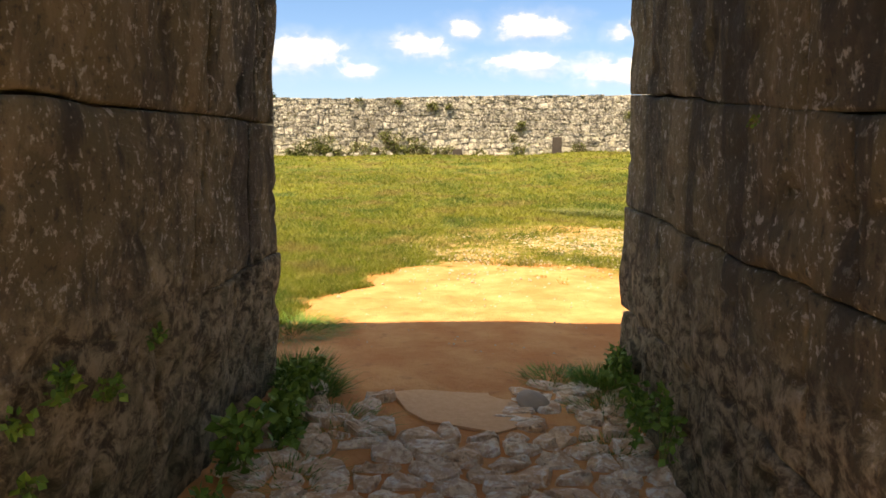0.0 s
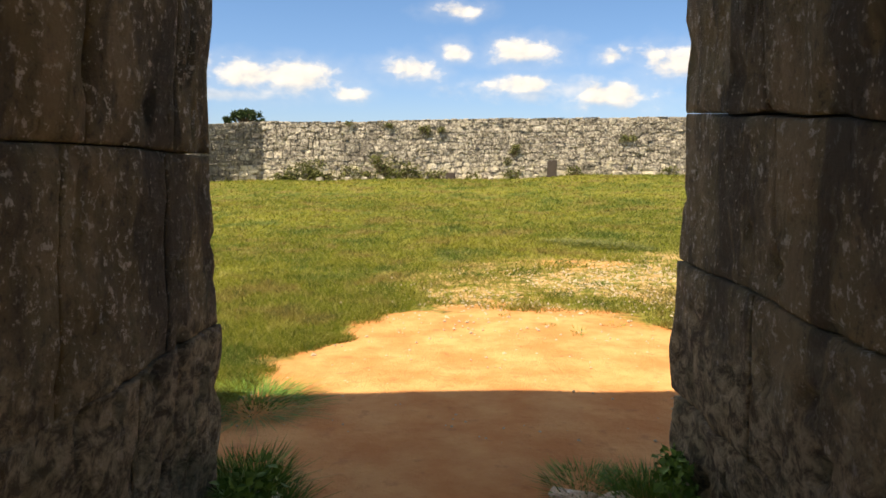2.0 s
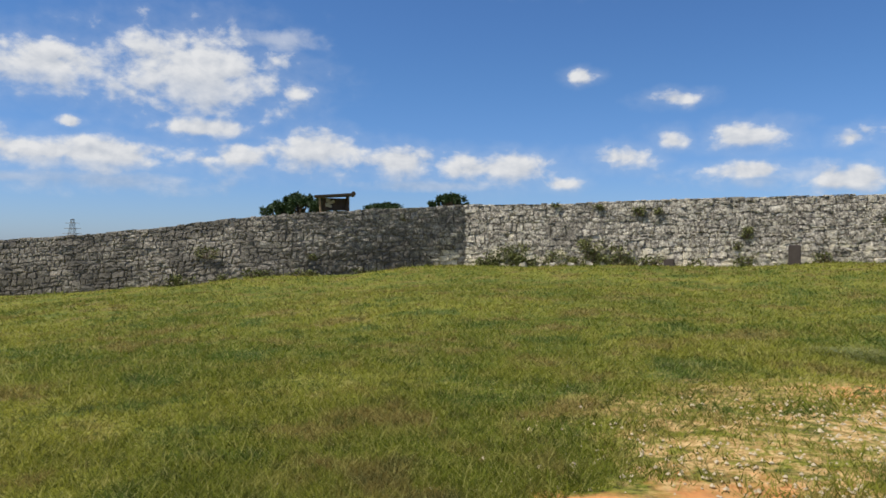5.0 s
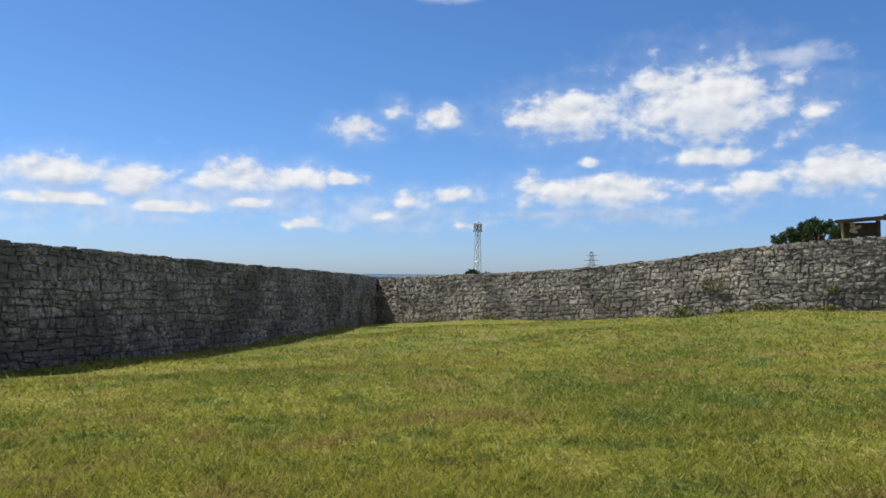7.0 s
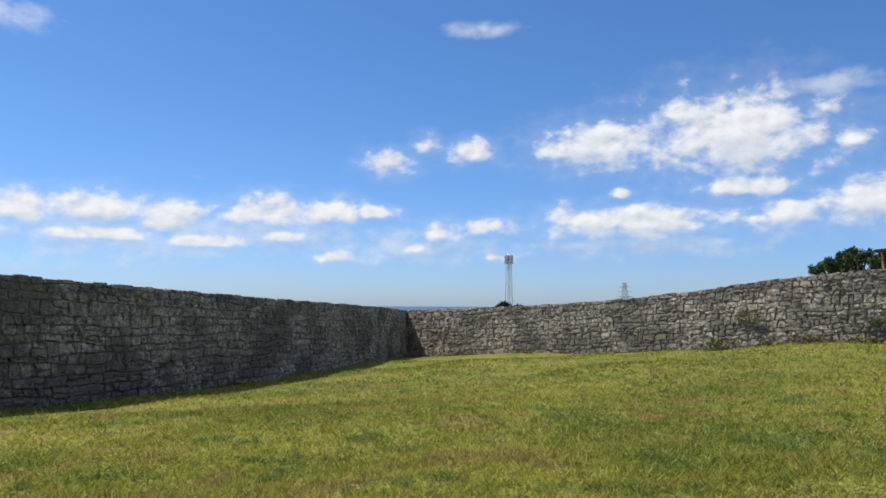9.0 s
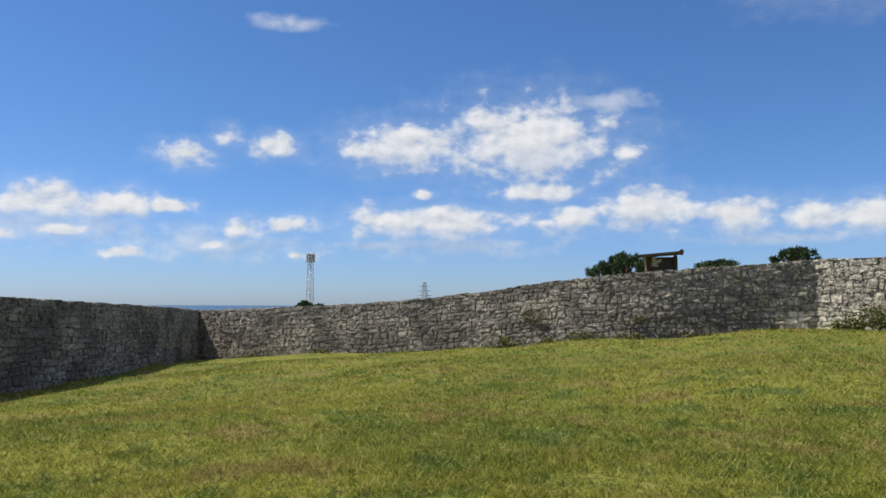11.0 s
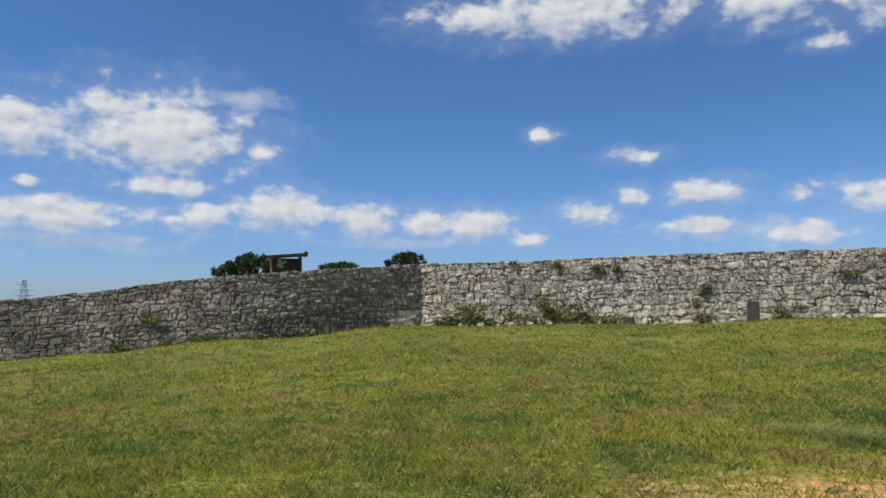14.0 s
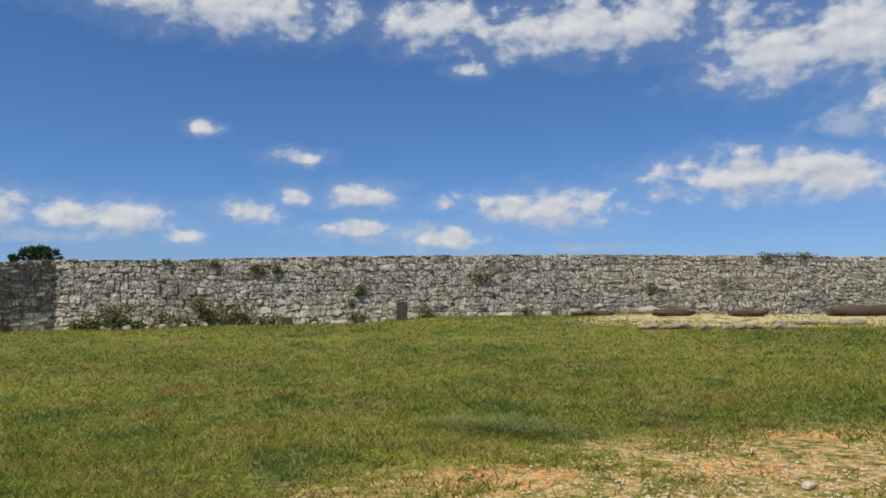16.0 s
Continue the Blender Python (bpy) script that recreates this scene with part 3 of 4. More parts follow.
def coursed_cells(length, height_at, rw, rh, seed):
    """Roughly squared rubble in wavering courses, in (along, up)."""
    r = random.Random(seed)
    rows = int(max(height_at(s) for s in np.linspace(0, length, 30)) / rh) + 2

    def line(j, s):
        return j * rh + rh * (0.55 * noise.noise(Vector((s * 0.45, j * 7.3 + seed, 0.5))) + 0.30 * noise.noise(Vector((s * 1.7, j * 3.1, seed))))

    cells = []
    for j in range(-1, rows):
        s, tilt0 = 0.0, 0.0
        while s < length:
            w = rw * r.choice((0.5, 0.65, 0.8, 0.95, 1.1, 1.3, 1.7))
            e, tilt = min(length, s + w), r.uniform(-0.16, 0.16) * rh
            m = (s + e) / 2 + r.uniform(-0.2, 0.2) * w
            poly = [(s - tilt0, line(j, s - tilt0)), (m, line(j, m)), (e - tilt, line(j, e - tilt)),
                    (e + tilt, line(j + 1, e + tilt)), (m, line(j + 1, m)), (s + tilt0, line(j + 1, s + tilt0))]
            split = r.random()
            parts = [poly]
            if split < 0.22:
                a, b = r.uniform(0.35, 0.65), r.uniform(0.35, 0.65)
                le = tuple(poly[0][k] * (1 - a) + poly[5][k] * a for k in (0, 1))
                ri = tuple(poly[2][k] * (1 - b) + poly[3][k] * b for k in (0, 1))
                parts = [poly[:3] + [ri, le], [le, ri] + poly[3:]]
            for q in parts:
                c = (sum(p[0] for p in q) / len(q), sum(p[1] for p in q) / len(q))
                top = height_at(c[0]) + r.uniform(-0.03, 0.035)
                if c[1] < -0.25 or min(p[1] for p in q) > top - 0.05:
                    continue
                q = clip(q, 0, 1, top)
                if len(q) >= 3:
                    cells.append((c, q))
            s, tilt0 = e, tilt
    return cells


def stone_shape(poly, gap, r, proud=0.05, lean=0.16):
    """Vertices (along, up, out) and faces of one rough stone over its outline."""
    cx = sum(p[0] for p in poly) / len(poly)
    cy = sum(p[1] for p in poly) / len(poly)
    ring = []
    for i, a in enumerate(poly):
        b = poly[(i + 1) % len(poly)]
        e = math.hypot(b[0] - a[0], b[1] - a[1])
        if e < 0.02:
            continue
        cut = 0.13 if e > 0.12 else 0.35
        for t in (cut, 1 - cut):
            ring.append((a[0] + (b[0] - a[0]) * t, a[1] + (b[1] - a[1]) * t))
    if len(ring) < 5:
        return None
    size = max(0.08, min(math.hypot(x - cx, y - cy) for x, y in ring))
    n = len(ring)
    out = r.uniform(0.3, 1.0) * proud
    tilt_x, tilt_y = r.uniform(-lean, lean), r.uniform(-lean, lean)
    verts = []
    for shrink, depth in ((gap * 0.5, -0.16), (gap, -0.012), (gap + 0.05 * size + 0.01, out)):
        for x, y in ring:
            d = math.hypot(x - cx, y - cy)
            f = max(0.3, 1 - shrink / d) * (1 + r.uniform(-0.05, 0.03))
            px, py = cx + (x - cx) * f, cy + (y - cy) * f
            z = depth if depth < -0.1 else depth + (px - cx) * tilt_x + (py - cy) * tilt_y + r.uniform(-0.14, 0.14) * lean
            verts.append((px, py, z))
    verts.append((cx + r.uniform(-0.1, 0.1) * size, cy + r.uniform(-0.1, 0.1) * size, out + r.uniform(0.0, 0.03)))
    faces = []
    for k in (0, 1):
        for i in range(n):
            j = (i + 1) % n
            faces.append((k * n + i, k * n + j, (k + 1) * n + j, (k + 1) * n + i))
    for i in range(n):
        faces.append((2 * n + i, 2 * n + (i + 1) % n, 3 * n))
    return verts, faces


def build_wall(name, points, rw, rh, seed, label, thick=1.7, side=1, near=None, batter=0.07, stones=None):
    """A rubble wall along points (x, y, foot, top): a solid core, and a face of single stones on the court side."""
    s, p = spaced(points, 0.5)
    tang = np.gradient(p[:, :2], axis=0)
    tang /= np.hypot(*tang.T)[:, None]
    norm = np.stack([tang[:, 1], -tang[:, 0]], 1) * side

    def at(u, h, out):
        i = min(max(int(np.searchsorted(s, u)) - 1, 0), len(s) - 2)
        t = (u - s[i]) / (s[i + 1] - s[i])
        q = p[i] * (1 - t) + p[i + 1] * t
        m = norm[i] * (1 - t) + norm[i + 1] * t
        o = out - batter * max(h, 0)
        return q[0] + m[0] * o, q[1] + m[1] * o, q[2] + h

    verts, faces = [], []
    for i in range(len(s)):
        hgt = p[i, 3] - p[i, 2] - 0.05
        for h, o in ((-1.2, -0.03), (hgt, -0.03 - batter * hgt), (hgt + 0.04, -thick), (-9.0, -thick - 0.8)):
            verts.append((p[i, 0] + norm[i, 0] * o, p[i, 1] + norm[i, 1] * o, p[i, 2] + h))
    for i in range(len(s) - 1):
        for k in range(3):
            f = (4 * i + k, 4 * i + 4 + k, 4 * i + 5 + k, 4 * i + 1 + k)
            faces.append(f if side > 0 else f[::-1])
    faces += [(0, 1, 2, 3), tuple(4 * (len(s) - 1) + k for k in (3, 2, 1, 0))]
    wall = mesh_object(name, verts, faces, MORTAR)
    wall.data.materials.append(WALL_TOP)
    for i, f in enumerate(wall.data.polygons):
        if f.index < 3 * (len(s) - 1) and f.index % 3 != 0:
            f.material_index = 1
    tagged(wall, kind="structure", label=label, category="wall")
    if rw:
        r = random.Random(seed)
        made = []
        for (cs, ch), poly in coursed_cells(s[-1], lambda u: float(np.interp(u, s, p[:, 3] - p[:, 2])), rw, rh, seed):
            shape = stone_shape(poly, (0.006 if stones else 0.001) + (0.012 if stones else 0.006) * r.random(), r, 0.06)
            if shape:
                made.append((at(cs, ch, 0), [at(*v) for v in shape[0]], shape[1]))
        near = near or made[len(made) // 2][0]
        made.sort(key=lambda m: (m[0][0] - near[0]) ** 2 + (m[0][1] - near[1]) ** 2)
        joined, single = stones or (STONE, STONE_PIECE)
        PENDING.append((wall, made[:300], single))
        vs, fs = [], []
        for _, v, f in made[300:]:
            fs += [tuple(i + len(vs) for i in g) for g in f]
            vs += v
        if vs:
            tagged(mesh_object("stones", vs, fs, joined, wall), kind="stuff")
    return at, s[-1]


PENDING = []
FAR = [(-14.3, 40, 0.22, 3.66), (-12.9, 40, 0.28, 3.68), (-7.6, 40, 0.36, 3.70), (-2, 40, 0.42, 3.88), (3.6, 40, 0.55, 3.94), (9.7, 40, 0.76, 4.03),
       (16, 40, 0.84, 4.08), (22.7, 40, 0.80, 4.05), (29.8, 39.8, 0.75, 4.0), (38, 38, 0.7, 3.9)]
FAR_LEFT = [(-54.51, 28.36, -2.75, 0.95), (-53.51, 28.56, -2.75, 0.95), (-47.8, 29.72, -2.33, 1.11), (-42.38, 30.83, -2.0, 1.3), (-37.92, 31.74, -1.72, 1.49), (-33.2, 32.7, -1.42, 1.8),
            (-28.8, 33.6, -1.0, 2.22), (-25.2, 34.0, -0.58, 2.66), (-21.6, 34.4, -0.30, 2.94), (-18.6, 35.6, -0.08, 3.18), (-15.4, 38.0, 0.16, 3.45), (-12.9, 40.0, 0.30, 3.70), (-12.1, 40.6, 0.30, 3.70)]
LEFT = [(-1.3, -0.06, 0, 5.3), (-5, -0.4, -0.1, 5.3), (-9, -1.6, -0.4, 3.6), (-15, -3.2, -0.9, 2.4), (-19.2, -2.4, -1.08, 2.26), (-20.6, -0.9, -1.13, 2.23),
        (-21.9, 1.6, -1.26, 2.09), (-24.8, 4.9, -1.44, 1.90), (-30.6, 10.8, -1.71, 1.61), (-36.8, 16.3, -1.9, 1.41), (-47.48, 24.14, -2.45, 1.15), (-53.51, 28.56, -2.75, 0.95), (-54.51, 29.31, -2.75, 0.95)]
RIGHT = [(38, 38, 0.7, 3.9), (45, 24, 0.7, 3.8), (43, 8, 0.6, 4.0), (28, -3, 0.4, 4.2), (10, 0.2, 0.1, 5.0), (5.2, 0.45, 0, 5.3)]
build_wall("wall_north", FAR, 0.50, 0.33, 3, "grey weathered coral limestone rubble wall", near=(2, 40))
build_wall("wall_northwest", FAR_LEFT, 0.46, 0.30, 5, "grey limestone rubble wall sloping downhill", near=(-24, 34), stones=(CRUST_SHADE, CRUST_SHADE_PIECE))
build_wall("wall_west", LEFT[4:], 0.44, 0.27, 7, "shaded dark limestone rubble wall", near=(-21, 1), stones=(CRUST_SHADE, CRUST_SHADE_PIECE))
build_wall("wall_south", LEFT[:5], 0, 0, 8, "limestone rubble wall beside the gate")
build_wall("wall_east", RIGHT, 0, 0, 9, "limestone rubble wall closing the court")

# ---- gate with its passage ----


def gate_face(x, z):
    """Where the battered court face of the gate stands."""
    t = min(max(x / 2.0 + 0.5, -2.1), 1.2)
    return (0.07 - 0.10 * min(z, 2.0)) * (1 - t) + (0.34 - 0.13 * min(z, 2.0)) * t


def prism(name, outline, mat, label, splay=(0.0, 0.0)):
    """A block of the gate: outline in (x, z), from the outer side to the court face."""
    verts = [(x, -4.2, z + (splay[0] if z < 5.0 else 0.0)) for x, z in outline] + [(x, gate_face(x, z), z + (splay[1] if z < 5.0 else 0.0)) for x, z in outline]
    n = len(outline)
    faces = [tuple(range(n)), tuple(range(2 * n - 1, n - 1, -1))] + [(i, i + n, (i + 1) % n + n, (i + 1) % n) for i in range(n)]
    ob = mesh_object(name, verts, faces, mat)
    bm = bmesh.new()
    bm.from_mesh(ob.data)
    bmesh.ops.recalc_face_normals(bm, faces=bm.faces)
    bm.to_mesh(ob.data)
    bm.free()
    return tagged(ob, kind="structure", label=label, category="wall")


HALF = 0.98
steps = [0.0, 0.4, 0.8, 1.2, 1.6, 2.0, 2.45]
pier_left = prism("wall_gate_left", [(-5.2, -0.4), (-5.2, 5.8), (-HALF - 0.17, 5.8), (-HALF - 0.17, 2.45)] + [(-HALF - 0.17, z) for z in steps[-2::-1]] + [(-HALF - 0.17, -0.4)], MORTAR, "massive dark stone pier of the gate")
pier_right = prism("wall_gate_right", [(5.2, -0.4), (5.2, 5.8), (HALF + 0.17, 5.8), (HALF + 0.17, 2.45)] + [(HALF + 0.17, z) for z in steps[-2::-1]] + [(HALF + 0.17, -0.4)], MORTAR, "massive dark stone pier of the gate")
arch = [((HALF + 0.16) * math.cos(a), 2.36 + 0.45 * math.sin(a)) for a in np.linspace(0, math.pi, 13)]
# unseen vault; its underside flares up at both ends to let in daylight
prism("ceiling", arch + [(-HALF - 0.16, 5.8), (HALF + 0.16, 5.8)], GATE_STONE, "arched stone vault over the gate passage", (1.1, 1.9))


def knots(i, n, length):
    """Even steps with two narrow ones at either end, for crisp block edges."""
    e = (0.0, 0.010 / length, 0.035 / length)
    if i < 3:
        return e[i]
    if i > n - 3:
        return 1 - e[n - i]
    return e[2] + (1 - 2 * e[2]) * (i - 2) / (n - 4)


def gate_block(parent, side, corners, rough, seed):
    """One large dressed block: corners (y, z) low near, low far, high far, high near."""
    nu, nv = 24, 16
    r = random.Random(seed)
    a, b, c, d = [Vector(q) for q in corners]
    skew = r.uniform(-0.004, 0.006)
    verts, faces = [], []
    for j in range(nv + 1):
        for i in range(nu + 1):
            u, v = knots(i, nu, (b - a).length), knots(j, nv, (d - a).length)
            q = (a * (1 - u) + b * u) * (1 - v) + (d * (1 - u) + c * u) * v
            edge = min(u * (b - a).length, (1 - u) * (b - a).length, v * (d - a).length, (1 - v) * (d - a).length)
            k = Vector((q.x * 1.7, q.y * 1.7, side * 3.0))
            wob = noise.fractal(k * 2.2, 1.0, 2.0, 4)
            wave = noise.noise_vector(Vector((q.x * 2.6, q.y * 2.6, side * 5 + 0.5)))
            q = q + Vector((wave[0], wave[1])) * 0.02
            chip = max(0.0, noise.fractal(k * 5.0 + Vector((4, 2, 1)), 1.0, 2.0, 3) - 0.25)
            inset = (0.009 if edge < 0.004 else 0.003 if edge < 0.02 else 0.0) + chip * 0.06 * rough
            lean = 0.05 * max(0.0, 0.6 - q.y)
            plumb = min(max((1.3 - q.y) / 0.9, -1.0), 1.0)
            lean += 0.028 * plumb if side < 0 else plumb * (0.014 if plumb > 0 else 0.038)
            x = side * (HALF + (0.075 if side < 0 else 0.0) - skew + inset + lean - wob * 0.017 * rough)
            verts.append((x, q.x, q.y))
    w = nu + 1
    for j in range(nv):
        for i in range(nu):
            f = (j * w + i, j * w + i + 1, (j + 1) * w + i + 1, (j + 1) * w + i)
            faces.append(f if side < 0 else f[::-1])
    rim = [i for i in range(w)] + [j * w + nu for j in range(1, nv + 1)] + [nv * w + i for i in range(nu - 1, -1, -1)] + [j * w for j in range(nv - 1, 0, -1)]
    base = len(verts)
    for i in rim:
        verts.append((side * (HALF + 0.30), verts[i][1], verts[i][2]))
    for k in range(len(rim)):
        m = (k + 1) % len(rim)
        f = (rim[k], base + k, base + m, rim[m])
        faces.append(f if side < 0 else f[::-1])
    ob = mesh_object("block", verts, faces, GATE_STONE, parent, smooth=True)
    return ob


def course(parent, side, lows, highs, cuts, rough, seed):
    """A course of blocks between two height lines; the last block ends on the court face."""
    g = 0.004
    for k in range(len(cuts) - 1):
        y0, y1 = cuts[k], cuts[k + 1]
        lo0, lo1, hi0, hi1 = (float(np.interp(y, *zip(*line))) for line, y in ((lows, y0), (lows, y1), (highs, y0), (highs, y1)))
        last = k == len(cuts) - 2
        x = side * HALF
        ya, yb = (gate_face(x, lo1) + 0.02, gate_face(x, hi1) + 0.02) if last else (y1 - g, y1 - g + 0.04)
        gate_block(parent, side, [(y0 + g, lo0 + g), (ya, lo1 + g), (yb, hi1 - g), (y0 + g + (0.04 if k else 0), hi0 - g)], rough, seed + k)


L0, L1, L2, L3 = [(-4.2, -0.3), (0.6, -0.3)], [(-4.2, 0.9), (-2.0, 0.88), (-1.3, 0.80), (0.6, 0.82)], [(-4.2, 1.61), (-1.7, 1.6), (0.3, 1.55)], [(-4.2, 2.85), (0.3, 2.85)]
course(pier_left, -1, L0, L1, [-4.2, -2.72, -1.62, -0.8, 0.5], 2.0, 20)
course(pier_left, -1, L1, L2, [-4.2, -1.22, -0.52, 0.2], 1.0, 30)
course(pier_left, -1, L2, L3, [-4.2, -2.45, -1.05, -0.42, 0.0], 1.2, 40)
R1, R2, R3 = [(-4.2, 0.66), (-1.7, 0.63), (0.6, 0.45)], [(-4.2, 1.16), (-2.0, 1.12), (0.3, 1.10)], [(-4.2, 1.56), (-1.5, 1.57), (-0.85, 1.7), (0.2, 1.76)]
course(pier_right, 1, L0, R1, [-4.2, -2.1, -1.25, -0.55, 0.6], 2.2, 50)
course(pier_right, 1, R1, R2, [-4.2, -2.4, -0.75, 0.2], 1.2, 60)
course(pier_right, 1, R2, R3, [-4.2, -2.6, -0.9, 0.1], 0.9, 70)
course(pier_right, 1, R3, L3, [-4.2, -2.3, -0.78, 0.0], 1.0, 80)

# paving of the passage: worn limestone set in red earth
paving = mesh_object("pavement", [(-1.1, -4.2, -0.12), (1.1, -4.2, -0.12), (1.1, 0.1, -0.12), (-1.1, 0.1, -0.12), (-1.1, -4.2, -0.012), (1.1, -4.2, -0.012), (1.1, 0.1, -0.012), (-1.1, 0.1, -0.012)],
                     [(0, 3, 2, 1), (4, 5, 6, 7), (0, 1, 5, 4), (1, 2, 6, 5), (2, 3, 7, 6), (3, 0, 4, 7)], GROUND)
tagged(paving, kind="structure", label="worn limestone paving set in reddish earth", category="pavement")


def paving_stones():
    r = random.Random(5)
    for (cs, ch), poly in stone_cells(2.1, lambda u: 4.75, 0.19, 0.14, 77):
        x, y = cs - 1.05, ch - 4.4
        edge = 0.18 - 0.25 * abs(x - 0.5) if x > -0.2 else 0.0
        if y > edge or (abs(x + 0.02 + 0.3 * (y + 0.35)) < 0.34 and -0.66 < y < 0.0):
            continue
        keep = 0.98 if -2.2 < y < -0.55 and -0.5 < x < 0.75 else 0.95 if x > 0.25 else 0.78
        if r.random() > keep:
            continue
        shape = stone_shape(poly, 0.003 + 0.012 * r.random(), r, 0.016, 0.13)
        if shape:
            sink = r.uniform(-0.022, 0.006)
            vs = [(px - 1.05, py - 4.4, max(pz, -0.06) + 0.016 + sink) for px, py, pz in shape[0]]
            mesh_object("stone", vs, shape[1], PAVING, paving)


paving_stones()
corner = [(-0.38, -0.08), (-0.22, -0.02), (0.06, -0.04), (0.24, -0.03), (0.34, -0.18), (0.43, -0.36), (0.38, -0.52), (0.24, -0.63), (0.05, -0.56), (-0.14, -0.50), (-0.26, -0.36)]
slab = bmesh.new()
top = slab.faces.new([slab.verts.new((x, y, 0.006 + 0.010 * noise.noise(Vector((x * 3, y * 3, 1))))) for x, y in reversed(corner)])
rim = bmesh.ops.inset_region(slab, faces=[top], thickness=0.05, depth=0.008)
for e in bmesh.ops.extrude_edge_only(slab, edges=[e for e in slab.edges if e.is_boundary])["geom"]:
    if isinstance(e, bmesh.types.BMVert):
        e.co.z = -0.08
bmesh.ops.recalc_face_normals(slab, faces=slab.faces[:])
part("slab", slab, plain("worn_slab", (0.62, 0.33, 0.15), (0.78, 0.50, 0.27), 22.0), paving, "smooth worn sandy slab")
bm = bmesh.new()
bmesh.ops.create_icosphere(bm, subdivisions=3, radius=0.095)
for v in bm.verts:
    v.co = Vector((v.co.x * 1.15, v.co.y * 0.85, v.co.z * 0.55)) * (1 + 0.12 * noise.noise(v.co * 9))
cobble = part("rounded_stone", bm, GREY_STONE, None, smooth=True)
cobble.location = (0.44, -0.22, 0.025)
cobble.rotation_euler = (0.1, 0.2, -0.7)
tagged(cobble, label="smooth rounded grey stone resting on the paving", category="stone")

# ---- lawn and loose stones ----


def oval(x, y, cx, cy, rx, ry):
    return np.hypot((x - cx) / rx, (y - cy) / ry)


def bare(x, y):
    """How bare the ground is: 1 on trodden earth, 0 on lawn."""
    w = np.array([noise.fractal(Vector((a * 1.1, b * 1.1, 0.0)), 1.0, 2.0, 4) for a, b in zip(x, y)]) * 0.22
    court = oval(x, y, 0.45, 1.2, 2.15, 3.45) + w
    path = oval(x, y, 0.0, -6.0, 2.2, 7.2) + w * 0.4
    return np.clip((1.12 - np.minimum(court, path)) / 0.16, 0, 1)


def build_lawn(count):
    r = np.random.default_rng(3)
    u = r.random(count)
    dist = (1.6 ** -0.35 + u * (46.0 ** -0.35 - 1.6 ** -0.35)) ** (1 / -0.35)
    ang = np.radians(r.uniform(-104, 52, count))
    x, y = dist * np.sin(ang), 0.9 + dist * np.cos(ang)
    # tufts: blades stand in loose groups of six round scattered middles
    k = (np.arange(count) // 6) * 6
    spread = 0.016 + 0.004 * dist[k]
    x, y, dist = x[k] + r.normal(size=count) * spread, y[k] + r.normal(size=count) * spread, dist[k]
    keep = np.ones(count, bool)
    line = np.array(LEFT[3:] + FAR_LEFT[1:] + FAR[1:] + RIGHT[1:4])[:, :2]
    inside = np.zeros(count, bool)
    for i in range(len(line)):
        a, b = line[i], line[(i + 1) % len(line)]
        cross = ((a[1] > y) != (b[1] > y)) & (x < (b[0] - a[0]) * (y - a[1]) / (b[1] - a[1] + 1e-9) + a[0])
        inside ^= cross
    keep &= inside | ((y > 0.6) & (np.abs(x) < 6))
    keep &= ~((y < 0.7 + 0.06 * x) & (x > -6))
    small = np.where(keep & (dist < 9))[0]
    b = np.zeros(count)
    b[small] = bare(x[small], y[small])
    keep &= r.random(count) > b * 1.02
    stony = np.clip(1.35 - np.minimum(np.minimum(oval(x, y, 2.0, 6.6, 2.9, 2.0), oval(x, y, 4.8, 7.9, 3.3, 1.7)), oval(x, y, 0.15, 5.35, 1.0, 1.0)) - 0.25 * np.sin(x * 3.1 + 1.7 * np.sin(y * 2.3)), 0, 0.93)
    keep &= r.random(count) > stony
    keep &= ~((oval(x, y, 22.5, 34.6, 10.5, 4.0) < 1.0) & (r.random(count) < 0.85))
    x, y, dist = x[keep], y[keep], dist[keep]
    n = len(x)
    z = level(x, y) - 0.008
    tall = (0.018 + 0.075 * r.random(n) ** 2.6) * (1 + 0.016 * dist)
    thin = 0.0022 + 0.00075 * dist
    a = r.uniform(0, 2 * np.pi, n)
    bend = r.uniform(0.4, 1.8, n) * tall
    b2 = r.uniform(0, 2 * np.pi, n)
    root = np.stack([x, y, z], 1)
    wide = np.stack([np.cos(a) * thin, np.sin(a) * thin, np.zeros(n)], 1)
    tip = root + np.stack([np.cos(b2) * bend, np.sin(b2) * bend, tall], 1)
    tri = np.stack([root - wide, root + wide, tip], 1).reshape(-1, 3)
    ob = triangles_object("grass", tri, BLADES)
    tagged(ob, label="short green lawn with yellowed dry patches", category="grass", kind="stuff")


build_lawn(1100000)


